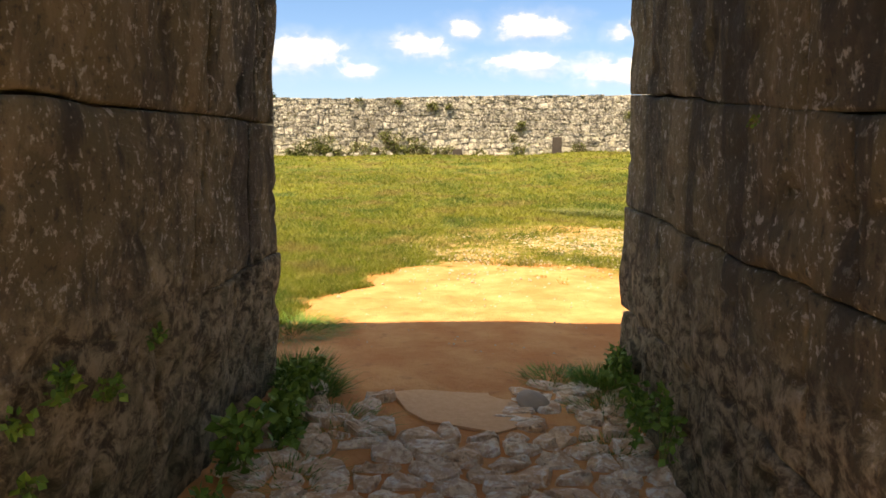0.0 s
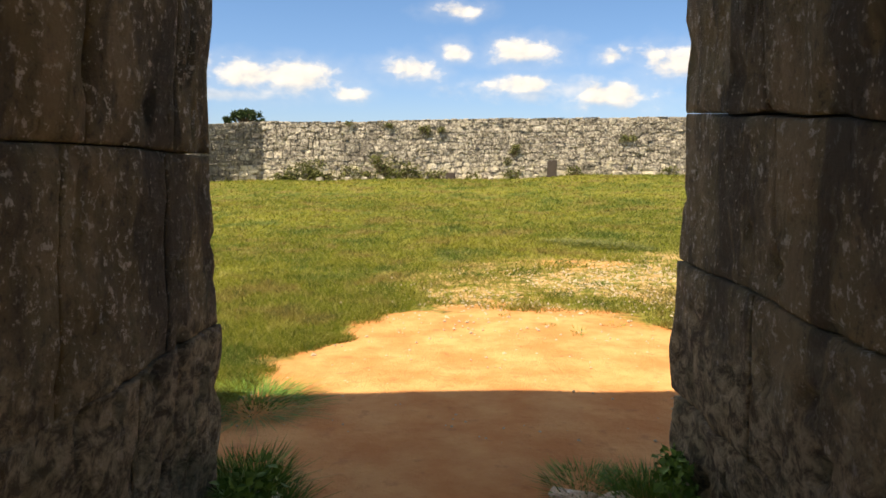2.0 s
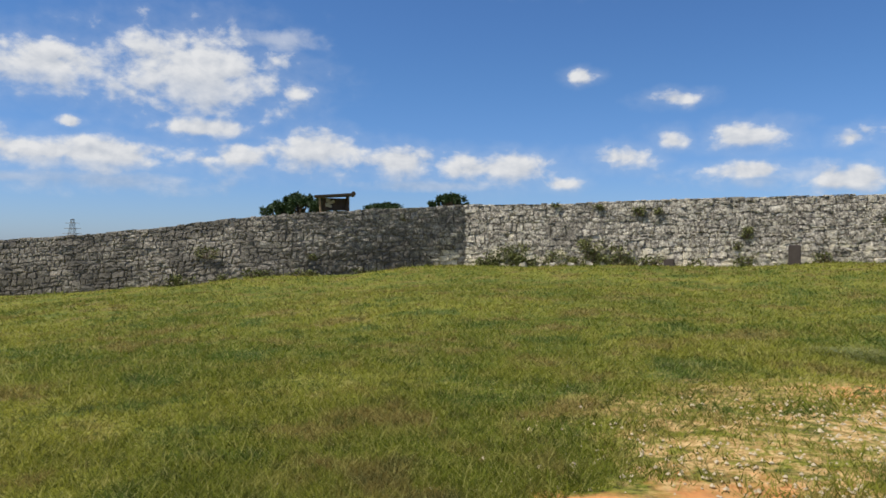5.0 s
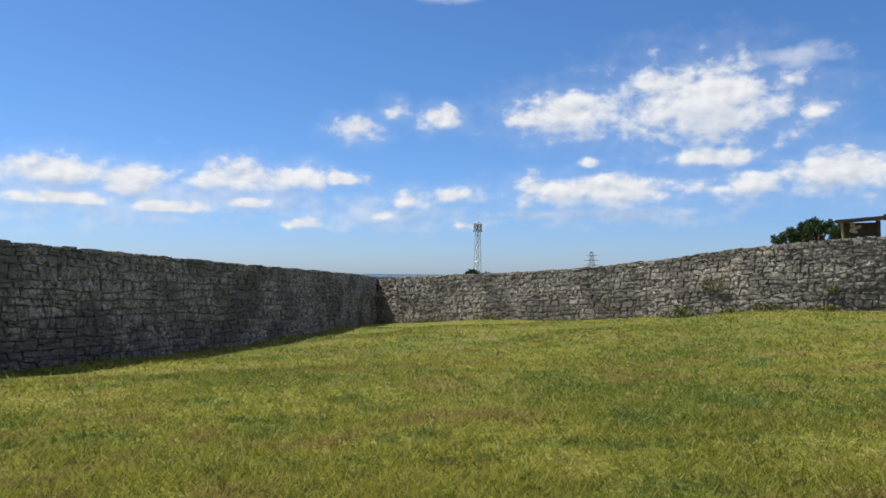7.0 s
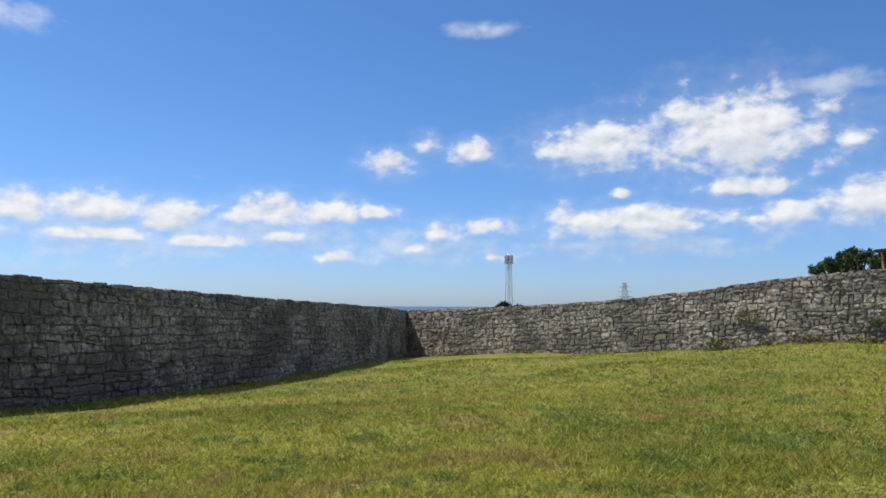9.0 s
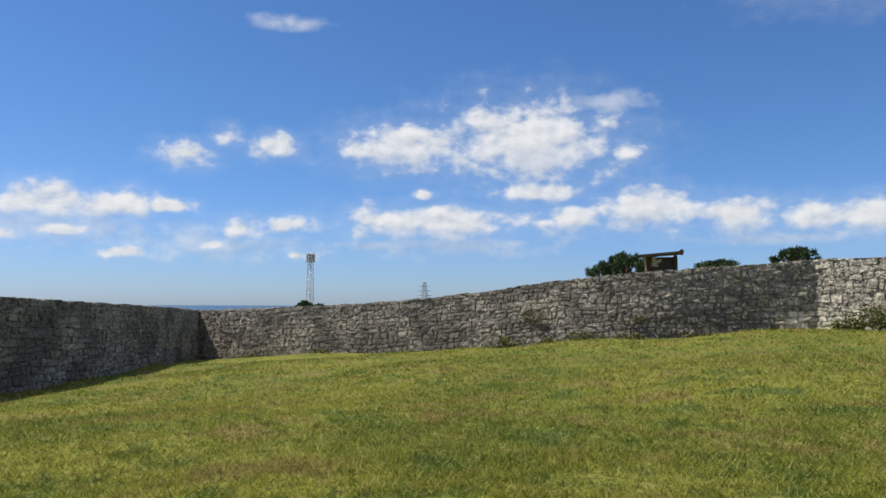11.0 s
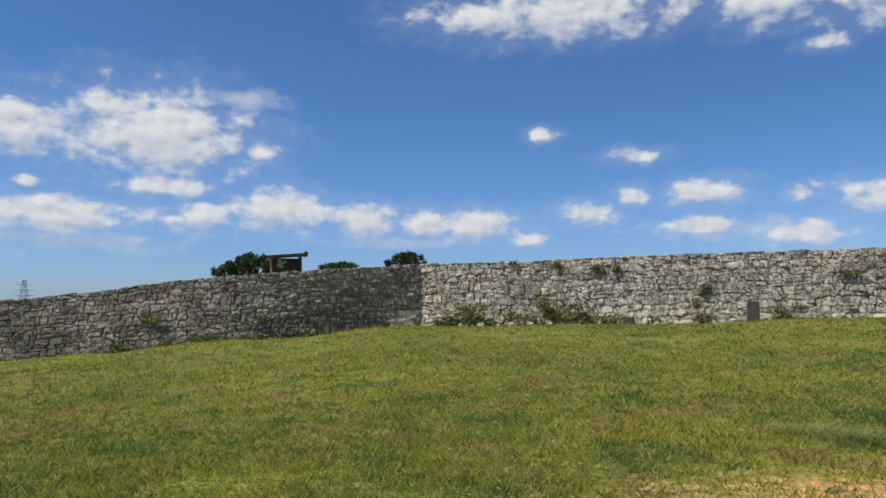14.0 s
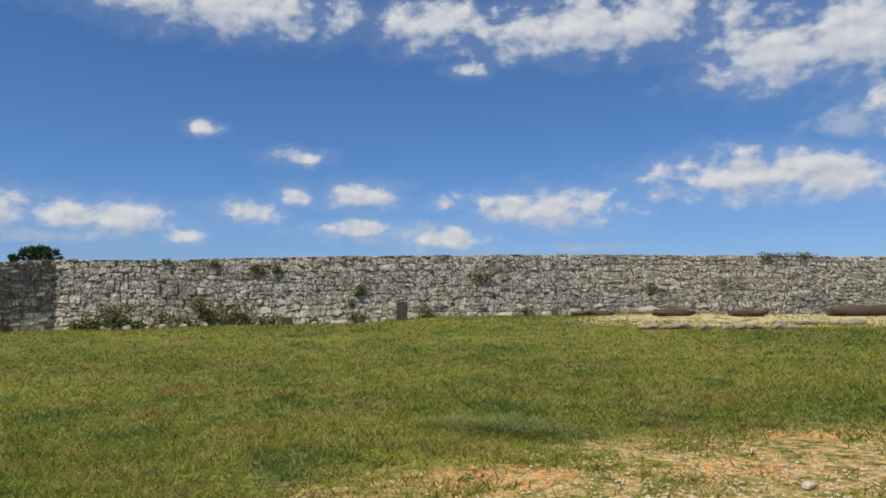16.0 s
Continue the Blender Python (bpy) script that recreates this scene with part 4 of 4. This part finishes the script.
def build_pebbles():
    r = np.random.default_rng(8)
    vs, fs = [], []
    shape = [(1, 0, 0), (0.3, 0.9, 0), (-0.8, 0.5, 0), (-0.7, -0.6, 0), (0.4, -0.8, 0), (0.1, 0.1, 0.8), (0, 0, -0.6)]
    for k in range(2900):
        if k < 2600:
            x = 2.3 + 1.7 * r.normal()
            x, y, s = x, 6.2 + 0.42 * (x - 2.0) + 1.0 * r.normal(), r.uniform(0.006, 0.021) * (1.7 if r.random() < 0.05 else 1)
        else:
            x, y, s = r.uniform(-1.5, 3.0), r.uniform(0.7, 4.6), r.uniform(0.005, 0.014)
        z, t = float(level(x, y)), r.uniform(0, 6.28)
        base = len(vs)
        for q in shape:
            q = np.array(q) * (1 + r.uniform(-0.25, 0.25, 3)) * s
            vs.append((x + q[0] * math.cos(t) - q[1] * math.sin(t), y + q[0] * math.sin(t) + q[1] * math.cos(t), z + s * 0.25 + q[2]))
        for i in range(5):
            fs.append((base + i, base + (i + 1) % 5, base + 5))
            fs.append((base + (i + 1) % 5, base + i, base + 6))
    tagged(mesh_object("gravel", vs, fs, PEBBLE), label="pale limestone chips scattered over thin grass", category="gravel", kind="stuff")
    bm = box_bm(0.26, 0.17, 0.09, (0, 0, 0), 0.02, None, 0.03)
    ob = part("field_stone", bm, PEBBLE)
    ob.matrix_basis = pose(3.3, 6.45, float(level(3.3, 6.45)) + 0.03, 4, 6, 25)
    tagged(ob, label="pale flat limestone lump lying on the gravel", category="stone")


build_pebbles()


def grass_tuft(place, radius, tall, count, seed, label, group, mat=None):
    r = np.random.default_rng(seed)
    d, a = radius * np.sqrt(r.random(count)) * 0.8, r.uniform(0, 2 * np.pi, count)
    root = np.stack([d * np.cos(a), d * np.sin(a), np.full(count, -0.02)], 1)
    out = root * np.array([1, 1, 0]) * r.uniform(0.3, 1.2, (count, 1)) + r.normal(size=(count, 3)) * np.array([0.25, 0.25, 0]) * tall
    tip = root + out + np.array([0, 0, 1]) * (tall * r.uniform(0.4, 1.0, (count, 1)))
    b = r.uniform(0, 2 * np.pi, count)
    wide = np.stack([np.cos(b), np.sin(b), np.zeros(count)], 1) * 0.004
    mid = (root + tip) / 2 + np.array([0, 0, 1]) * tall * 0.08
    tri = np.stack([root - wide, root + wide, mid, mid - wide * 0.9, mid + wide * 0.9, tip], 1).reshape(-1, 3)
    ob = triangles_object("grass_tuft", tri, mat or WEED)
    ob.location = place
    return tagged(ob, label=label, category="grass", group=group)


def weed(place, radii, count, leaf, seed, label="leafy green weed growing from the wall foot", lift=1.0, mat=None):
    """A small leafy plant with stems."""
    base = thing("weed_plant", place, label, "plant", "weeds of the passage")
    r = random.Random(seed)
    centres, stems = [], bmesh.new()
    for _ in range(7):
        c = (r.uniform(-0.7, 0.7) * radii[0], r.uniform(-0.7, 0.7) * radii[1], radii[2] * lift * r.uniform(0.35, 1.4))
        centres.append(c)
        rod_bm((c[0] * 0.2, c[1] * 0.2, 0), c, 0.004, 0.002, 5, stems)
    part("stem", stems, mat or SHRUB, base)
    triangles_object("leaves", leaf_cloud(centres, [[q * 0.55 for q in radii]] * len(centres), count, leaf, seed, 0.3, 0.42), mat or WEED, base)
    return base


grass_tuft((-1.0, 0.14, 0), 0.2, 0.17, 900, 1, "dense green grass tuft at the foot of the gate", "tufts of the gate")
grass_tuft((-0.86, -0.08, 0), 0.20, 0.13, 800, 2, "dense green grass tuft at the foot of the gate", "tufts of the gate")
grass_tuft((0.88, 0.16, 0), 0.2, 0.13, 900, 3, "bright green grass tuft beside the paving", "tufts of the gate")
grass_tuft((0.60, 0.25, 0), 0.20, 0.08, 600, 4, "bright green grass tuft beside the paving", "tufts of the gate")
grass_tuft((0.85, -0.25, 0), 0.20, 0.08, 500, 5, "thin green grass beside the paving", "tufts of the gate")
grass_tuft((0.80, -0.8, 0), 0.16, 0.07, 260, 6, "thin green grass beside the paving", "tufts of the gate")
grass_tuft((-0.62, -0.6, 0), 0.25, 0.07, 420, 7, "thin green grass beside the paving", "tufts of the gate")
grass_tuft((-0.68, -1.25, 0), 0.22, 0.07, 360, 8, "thin green grass beside the paving", "tufts of the gate")
grass_tuft((0.95, 3.35, 0), 0.05, 0.13, 26, 9, "lone green weed tuft on the bare earth", "tufts on the earth")
grass_tuft((0.33, 4.1, 0), 0.06, 0.06, 40, 10, "small green weed tuft on the bare earth", "tufts on the earth")
grass_tuft((0.75, 3.75, 0), 0.06, 0.05, 40, 12, "small green weed tuft on the bare earth", "tufts on the earth")
grass_tuft((-1.35, 1.35, 0), 0.40, 0.06, 1500, 13, "low grass patch on the shaded earth", "tufts on the earth")
grass_tuft((1.35, 3.8, 0), 0.10, 0.05, 70, 14, "small green weed tuft on the bare earth", "tufts on the earth")
DARK_TUFT = "dark green tussock of longer grass in the lawn"
for k, (x, y, rad, tall) in enumerate([(2.2, 10.3, 0.60, 0.12), (2.6, 9.9, 0.40, 0.10), (1.7, 10.8, 0.45, 0.10), (4.6, 10.9, 0.45, 0.07), (4.2, 10.3, 0.35, 0.07), (-0.3, 9.0, 0.30, 0.06)]):
    grass_tuft((x, y, float(level(x, y))), rad, tall, int(2600 * rad), 41 + k, DARK_TUFT, "tussocks of the lawn", SHRUB)
weed((-0.88, -0.30, 0), (0.12, 0.22, 0.15), 420, 0.045, 21)
weed((-0.86, -0.78, 0), (0.10, 0.16, 0.14), 260, 0.055, 22)
weed((-0.90, -1.15, 0.02), (0.08, 0.13, 0.16), 110, 0.065, 23, "broad-leaved green weed against the stone")
weed((-0.89, -1.62, 0), (0.07, 0.10, 0.07), 90, 0.04, 24)
JOINT = "small green plant rooted in a wall joint"
weed((-1.04, -2.28, 0.74), (0.05, 0.060, 0.08), 80, 0.036, 25, "bright green leafy plant rooted in a wall joint", 0.6)
weed((-1.04, -2.50, 0.74), (0.04, 0.045, 0.04), 26, 0.028, 26, JOINT, 0.4)
weed((-1.04, -2.03, 0.64), (0.04, 0.045, 0.06), 50, 0.032, 27, JOINT, 0.6)
weed((-1.05, -1.66, 0.74), (0.03, 0.030, 0.06), 26, 0.030, 28, "thin green plant hanging from a wall joint", 0.3)
weed((-1.04, -2.47, 0.54), (0.03, 0.040, 0.05), 18, 0.036, 29, JOINT, 0.5)
weed((-1.00, -1.18, 0.00), (0.05, 0.060, 0.07), 40, 0.045, 30)
weed((0.93, -0.05, 0.1), (0.06, 0.20, 0.18), 260, 0.04, 31)
weed((0.92, -0.75, 0.05), (0.06, 0.22, 0.14), 200, 0.04, 32)
weed((0.92, -1.25, 0.15), (0.05, 0.16, 0.18), 170, 0.035, 33)
weed((0.92, -2.45, 0.28), (0.05, 0.06, 0.05), 40, 0.04, 34, "small green plant rooted in a wall joint", 0.5)
weed((0.95, -1.98, 1.57), (0.02, 0.03, 0.03), 16, 0.014, 35, "tiny fern hanging from a wall joint", -0.5)

# ---- shrubs on the walls ----


def shrub(place, radii, count, seed, label, leaf=0.13):
    base = thing("shrub", place, label, "shrub", "shrubs of the walls")
    r = random.Random(seed)
    centres, stems = [], bmesh.new()
    for _ in range(18):
        c = (r.uniform(-1, 1) * radii[0], r.uniform(-0.6, 0.6) * radii[1], radii[2] * r.uniform(0.1, 1.7))
        centres.append(c)
        rod_bm((c[0] * 0.3, c[1] * 0.3, 0), c, 0.02, 0.008, 5, stems)
    part("stem", stems, BARK, base)
    triangles_object("leaves", leaf_cloud(centres, [[max(0.12, q * 0.42) for q in radii]] * len(centres), count * 2, leaf * 0.72, seed), SHRUB, base)
    return base


FOOT = "dark green shrub growing at the wall foot"
TUFT = "small green shrub rooted between wall stones"
for k, (x, w, h, n) in enumerate([(-10.4, 0.9, 0.75, 620), (-9.4, 0.5, 0.35, 240), (-11.8, 0.4, 0.25, 160), (-5.9, 0.55, 0.75, 300), (-4.9, 0.6, 0.35, 260),
                                  (-6.6, 0.4, 0.3, 150), (-7.9, 0.5, 0.45, 160), (-4.2, 0.45, 0.6, 170), (-2.6, 0.4, 0.3, 110), (-0.6, 0.3, 0.25, 70), (-3.4, 0.4, 0.25, 130), (1.7, 0.35, 0.4, 150), (5.2, 0.3, 0.3, 100), (10.6, 0.4, 0.3, 120), (30.3, 0.9, 0.45, 260)]):
    shrub((x, 39.8, float(level(x, 39.8)) - 0.05), (w * 1.25, 0.25, h), n, 60 + k, FOOT)
for k, (x, y, w, h, n) in enumerate([(-27.2, 33.6, 0.7, 0.35, 240), (-24.6, 33.8, 0.6, 0.25, 180), (-22.6, 34.1, 0.7, 0.2, 180), (-20.2, 34.7, 0.8, 0.22, 200), (-17.4, 36.2, 0.9, 0.16, 200), (-47.81, 29.58, 1.6, 0.14, 320), (-41.27, 30.9, 1.5, 0.12, 280)]):
    shrub((x, y, float(level(x, y)) - 0.05), (w, 0.3, h), n, 80 + k, FOOT)
for k, (x, z, w, h, n) in enumerate([(-3.4, 3.05, 0.28, 0.24, 150), (-2.45, 3.1, 0.18, 0.18, 90), (-5.5, 3.4, 0.3, 0.12, 90), (-7.8, 3.55, 0.15, 0.1, 50), (8.2, 2.7, 0.45, 0.16, 150), (1.75, 1.85, 0.25, 0.3, 150),
                                     (1.4, 1.3, 0.2, 0.25, 90), (17.8, 1.9, 0.3, 0.3, 110), (26.0, 4.0, 1.5, 0.10, 260), (24.8, 3.7, 0.4, 0.2, 100)]):
    shrub((x, 39.93 + 0.05 * (z - 0.5), z), (w, 0.14, h), n, 100 + k, TUFT, 0.1)
shrub((-25.6, 33.85, 0.55), (0.7, 0.14, 0.35), 170, 121, TUFT, 0.1)
shrub((-19.9, 35.0, 0.6), (0.3, 0.14, 0.16), 70, 122, TUFT, 0.1)
shrub((-16.0, 37.8, 2.7), (0.5, 0.14, 0.12), 80, 123, TUFT, 0.1)

# ---- trees beyond the walls ----


def tree(place, tall, crown, count, seed, label, leaf=0.2):
    """A wind-bent tree: tapered trunk, limbs and an uneven crown of needle clumps."""
    base = thing("tree", place, label, "tree", "trees beyond the wall")
    r = random.Random(seed)
    trunk = bmesh.new()
    q = Vector((0, 0, 0))
    for k in range(5):
        nxt = Vector((r.uniform(-0.2, 0.2), r.uniform(-0.2, 0.2), tall * 0.75 * (k + 1) / 5))
        rod_bm(q, nxt, 0.2 * (1 - k * 0.17), 0.2 * (1 - (k + 1) * 0.17), 9, trunk)
        q = nxt
    part("trunk", trunk, BARK, base)
    limbs, centres, radii = bmesh.new(), [], []
    for _ in range(38):
        a = r.uniform(0, 6.28)
        d = r.uniform(0.15, 1.0)
        c = Vector((crown[0] * d * math.cos(a), crown[1] * d * math.sin(a), tall - crown[2] * (0.05 + 1.3 * d * r.uniform(0.3, 1.0))))
        centres.append(c)
        radii.append([r.uniform(0.09, 0.20) * crown[0] * 0.7] * 2 + [r.uniform(0.16, 0.30) * crown[2]])
        rod_bm((0, 0, max(0.3, c.z - crown[2] * 1.2)), c, 0.06, 0.02, 6, limbs)
    part("limbs", limbs, BARK, base)
    triangles_object("crown", leaf_cloud(centres, radii, count, leaf, seed, -0.3, 0.16), PINE, base)
    return base


def outside(x, y, top, crown, count, seed, label, leaf=0.2):
    z = float(level(x, y)) - 0.2
    tree((x, y, z), top - z, crown, count, seed, label, leaf)


PINE_TREE = "dark green pine crown rising behind the stone wall"
outside(-26.6, 45.2, 4.75, (1.9, 1.6, 1.3), 6500, 201, PINE_TREE)
outside(-28.6, 45.6, 4.25, (1.2, 1.2, 0.9), 2600, 202, PINE_TREE)
outside(-24.7, 45.0, 4.5, (1.1, 1.1, 1.0), 2600, 203, PINE_TREE)
outside(-19.8, 44.2, 4.08, (1.5, 1.0, 0.6), 2600, 204, PINE_TREE)
outside(-15.4, 44.4, 4.55, (1.3, 1.0, 0.7), 3200, 205, PINE_TREE)
outside(-141.5, 99.0, 1.7, (2.2, 2.0, 1.7), 2000, 206, "small dark tree at the foot of the mast", 0.6)
outside(-139.0, 101.5, 1.0, (2.0, 2.0, 1.4), 1200, 207, "small dark tree at the foot of the mast", 0.6)

# ---- masts in the distance ----


def lattice(name, place, top, foot_w, head_w, bays, r, mat, label, head):
    z0 = float(level(place[0], place[1])) - 1
    base = thing(name, (place[0], place[1], z0), label, "mast", "", 20)
    h = top - z0
    corner = [(-1, -1), (1, -1), (1, 1), (-1, 1)]

    def at(c, t):
        w = (foot_w + (head_w - foot_w) * t) / 2
        return (corner[c][0] * w, corner[c][1] * w, h * t)

    for c in range(4):
        part("leg", rod_bm(at(c, 0), at(c, 1), r, r * 0.7, 6), mat, base)
    for k in range(bays):
        t0, t1 = k / bays, (k + 1) / bays
        bm = bmesh.new()
        for c in range(4):
            rod_bm(at(c, t0), at((c + 1) % 4, t1), r * 0.45, r * 0.45, 4, bm)
            rod_bm(at((c + 1) % 4, t0), at(c, t1), r * 0.45, r * 0.45, 4, bm)
            rod_bm(at(c, t1), at((c + 1) % 4, t1), r * 0.5, r * 0.5, 4, bm)
        part("bracing", bm, mat, base)
    if head:
        part("platform", box_bm(1.7, 1.7, 0.2, (0, 0, h * 0.90), 0.03), mat, base)
        part("platform", box_bm(1.5, 1.5, 0.2, (0, 0, h * 0.975), 0.03), mat, base)
        for k in range(9):
            a = 6.283 * k / 9
            part("antenna", box_bm(0.32, 0.22, 1.7, (0.85 * math.cos(a), 0.85 * math.sin(a), h * 0.945), 0.04, (0, 0, math.degrees(a))), GALVANISED, base)
        part("rod", rod_bm((0, 0, h), (0, 0, h + 1.6), 0.05, 0.03, 6), mat, base)
    else:
        for k, t in enumerate((0.72, 0.82, 0.92)):
            w = 3.4 - 0.5 * k
            part("crossarm", rod_bm((-w, 0, h * t), (w, 0, h * t), 0.12, 0.12, 6), mat, base)
    return base


lattice("radio_mast", (-140.8, 100.0), 13.0, 1.6, 0.8, 14, 0.070, GALVANISED, "white lattice radio mast with antennas on top", True)
lattice("power_pylon", (-207.4, 200.0), 9.6, 4.4, 0.8, 10, 0.085, DULL_STEEL, "thin grey lattice power pylon far away", False)

# ---- viewing shelter on the wall top ----


def shelter(place, turn):
    base = thing("notice_shelter", place, "weathered dark wooden notice shelter standing on the wall", "notice board", "", turn)
    part("post", rod_bm((-0.72, -0.3, -0.1), (-0.80, -0.3, 0.80), 0.06, 0.055, 10), POST_WOOD, base, "pale wooden post")
    part("post", rod_bm((0.72, 0.25, -0.1), (0.72, 0.25, 0.86), 0.11, 0.10, 10), OLD_WOOD, base)
    part("post", rod_bm((-0.72, 0.3, -0.1), (-0.74, 0.3, 0.78), 0.07, 0.06, 10), OLD_WOOD, base)
    roof = part("roof", box_bm(2.15, 1.15, 0.12, (0, 0, 0.90), 0.02, (0, -4, 0), 0.012), OLD_WOOD, base)
    part("ridge_log", rod_bm((1.02, -0.55, 1.0), (1.02, 0.6, 1.0), 0.12, 0.12, 10), OLD_WOOD, roof)
    part("back_panel", box_bm(1.35, 0.06, 0.66, (0.02, 0.34, 0.45), 0.01), OLD_WOOD, base)
    part("notice", box_bm(0.52, 0.04, 0.15, (-0.22, 0.28, 0.52), 0.008, (0, -24, 0)), NOTICE, base, "faded tan notice board")
    part("notice", box_bm(0.34, 0.04, 0.13, (-0.30, 0.27, 0.36), 0.008, (0, 14, 0)), NOTICE, base, "faded tan notice board")
    part("notice", box_bm(0.22, 0.04, 0.20, (-0.34, 0.27, 0.66), 0.008), NOTICE, base, "small pale sign")
    return base


shelter((-19.2, 36.3, 3.12), 28)

# ---- stone markers and old foundations by the far wall ----


def stele(x, y, w, h, label):
    base = thing("stone_marker", (x, y, float(level(x, y)) - 0.05), label, "stone marker", "markers by the wall")
    part("slab", box_bm(w, 0.3, h, (0, 0, h / 2), 0.04, None, 0.012), STELE, base)
    part("plinth", box_bm(w * 1.25, 0.42, 0.14, (0, 0, 0.07), 0.03, None, 0.01), STELE, base)


stele(3.85, 38.9, 0.52, 0.98, "upright dark stone marker standing before the wall")
stele(-1.85, 39.2, 0.52, 0.42, "low dark stone marker standing before the wall")


BOULDER = plain("pale_block", (0.08, 0.07, 0.055), (0.78, 0.70, 0.56), 11.0, 0.9)


def long_stone(x, y, length, tall, deep, turn, seed, mat, label, group):
    bm = bmesh.new()
    bmesh.ops.create_cube(bm, size=1.0)
    bmesh.ops.subdivide_edges(bm, edges=bm.edges[:], cuts=4, use_grid_fill=True)
    for v in bm.verts:
        k = v.co.copy()
        round_off = 1 - 0.35 * (abs(k.z) * 2) ** 3 * (abs(k.y) * 2) ** 2 - 0.1 * (abs(k.x) * 2) ** 4
        q = Vector((k.x * length, k.y * deep * round_off, k.z * tall * (1 - 0.4 * (abs(k.x) * 2) ** 3 + 0.2 * noise.noise(Vector((k.x * 4, seed, 0))))))
        v.co = q + Vector(noise.noise_vector(q * 2.0 + Vector((seed, 0, 0)))) * min(0.10, 0.3 * tall) + Vector(noise.noise_vector(q * 6.0 + Vector((0, seed, 0)))) * min(0.07, 0.2 * tall)
    ob = part("foundation_stone" if mat is BROWN_STONE else "fallen_block" if mat is BOULDER else "kerb_stone", bm, mat, smooth=True)
    ob.matrix_basis = pose(x, y, float(level(x, y)) + tall * 0.36, 0, 0, turn)
    tagged(ob, label=label, category="stone", group=group)


BROWN = "long low brown foundation stone lying on the sand"
long_stone(16.6, 35.2, 1.9, 0.42, 0.7, -4, 1, BROWN_STONE, BROWN, "foundation stones")
long_stone(20.2, 34.6, 1.7, 0.40, 0.7, -3, 2, BROWN_STONE, BROWN, "foundation stones")
long_stone(26.8, 34.6, 4.2, 0.62, 0.9, -6, 3, BROWN_STONE, BROWN, "foundation stones")
long_stone(13.4, 37.6, 2.2, 0.30, 0.5, 0, 4, BROWN_STONE, BROWN, "foundation stones")
long_stone(16.9, 38.6, 1.3, 0.42, 0.5, 0, 5, GREY_STONE, "squared grey block lying by the wall", "foundation stones")
rk = random.Random(4)
for x0, x1, yy in ((12.0, 13.6, 28.4), (13.9, 17.2, 27.2), (18.4, 22.0, 29.4)):
    x = x0
    while x < x1:
        w = rk.uniform(0.3, 0.65)
        long_stone(x, yy + rk.uniform(-0.12, 0.12) - 0.3 * (x - x0), w, rk.uniform(0.16, 0.28), 0.34, rk.uniform(-10, 10), x, KERB, "rough pale stone in a low kerb row", "kerb stones")
        x += w + rk.uniform(0.0, 0.35)

long_stone(3.93, 7.09, 0.11, 0.06, 0.08, 20, 77, BOULDER, "single pale stone lying on the dry grass", "loose stones")

# crumbled pale blocks along the foot of the far wall


def broken_block(x, y, w, seed):
    """An angular lump: a cube cut by several slanting planes."""
    r = random.Random(seed)
    bm = bmesh.new()
    bmesh.ops.create_cube(bm, size=1.0)
    for _ in range(9):
        d = Vector((r.uniform(-1, 1), r.uniform(-1, 1), r.uniform(-0.4, 1))).normalized()
        cut = bmesh.ops.bisect_plane(bm, geom=bm.verts[:] + bm.edges[:] + bm.faces[:], plane_co=d * r.uniform(0.34, 0.52), plane_no=d, clear_outer=True)
        rim = [e for e in cut["geom_cut"] if isinstance(e, bmesh.types.BMEdge)]
        if len(rim) > 2:
            bmesh.ops.contextual_create(bm, geom=rim)
    tall = w * r.uniform(0.55, 0.9)
    bmesh.ops.scale(bm, vec=(w, w * 0.8, tall), verts=bm.verts)
    ob = part("fallen_block", bm, BOULDER)
    ob.matrix_basis = pose(x, y, float(level(x, y)) + tall * 0.22, r.uniform(-8, 8), r.uniform(-8, 8), r.uniform(0, 180))
    tagged(ob, label="pale crumbling block fallen at the wall foot", category="stone", group="fallen blocks")


for k in range(44):
    x = rk.choice((rk.uniform(-11.5, 0.5), rk.uniform(-11.5, 0.5), rk.uniform(0.5, 12.0)))
    broken_block(x, 39.86 - abs(rk.gauss(0.0, 0.12)), rk.choice((0.16, 0.2, 0.26, 0.32, 0.42)), 400 + k)

# ---- single stones of the walls ----
for wall, stones, single in PENDING:
    for centre, verts, faces in stones:
        c = Vector(centre)
        ob = mesh_object("stone", [Vector(v) - c for v in verts], faces, single, wall)
        ob.location = c
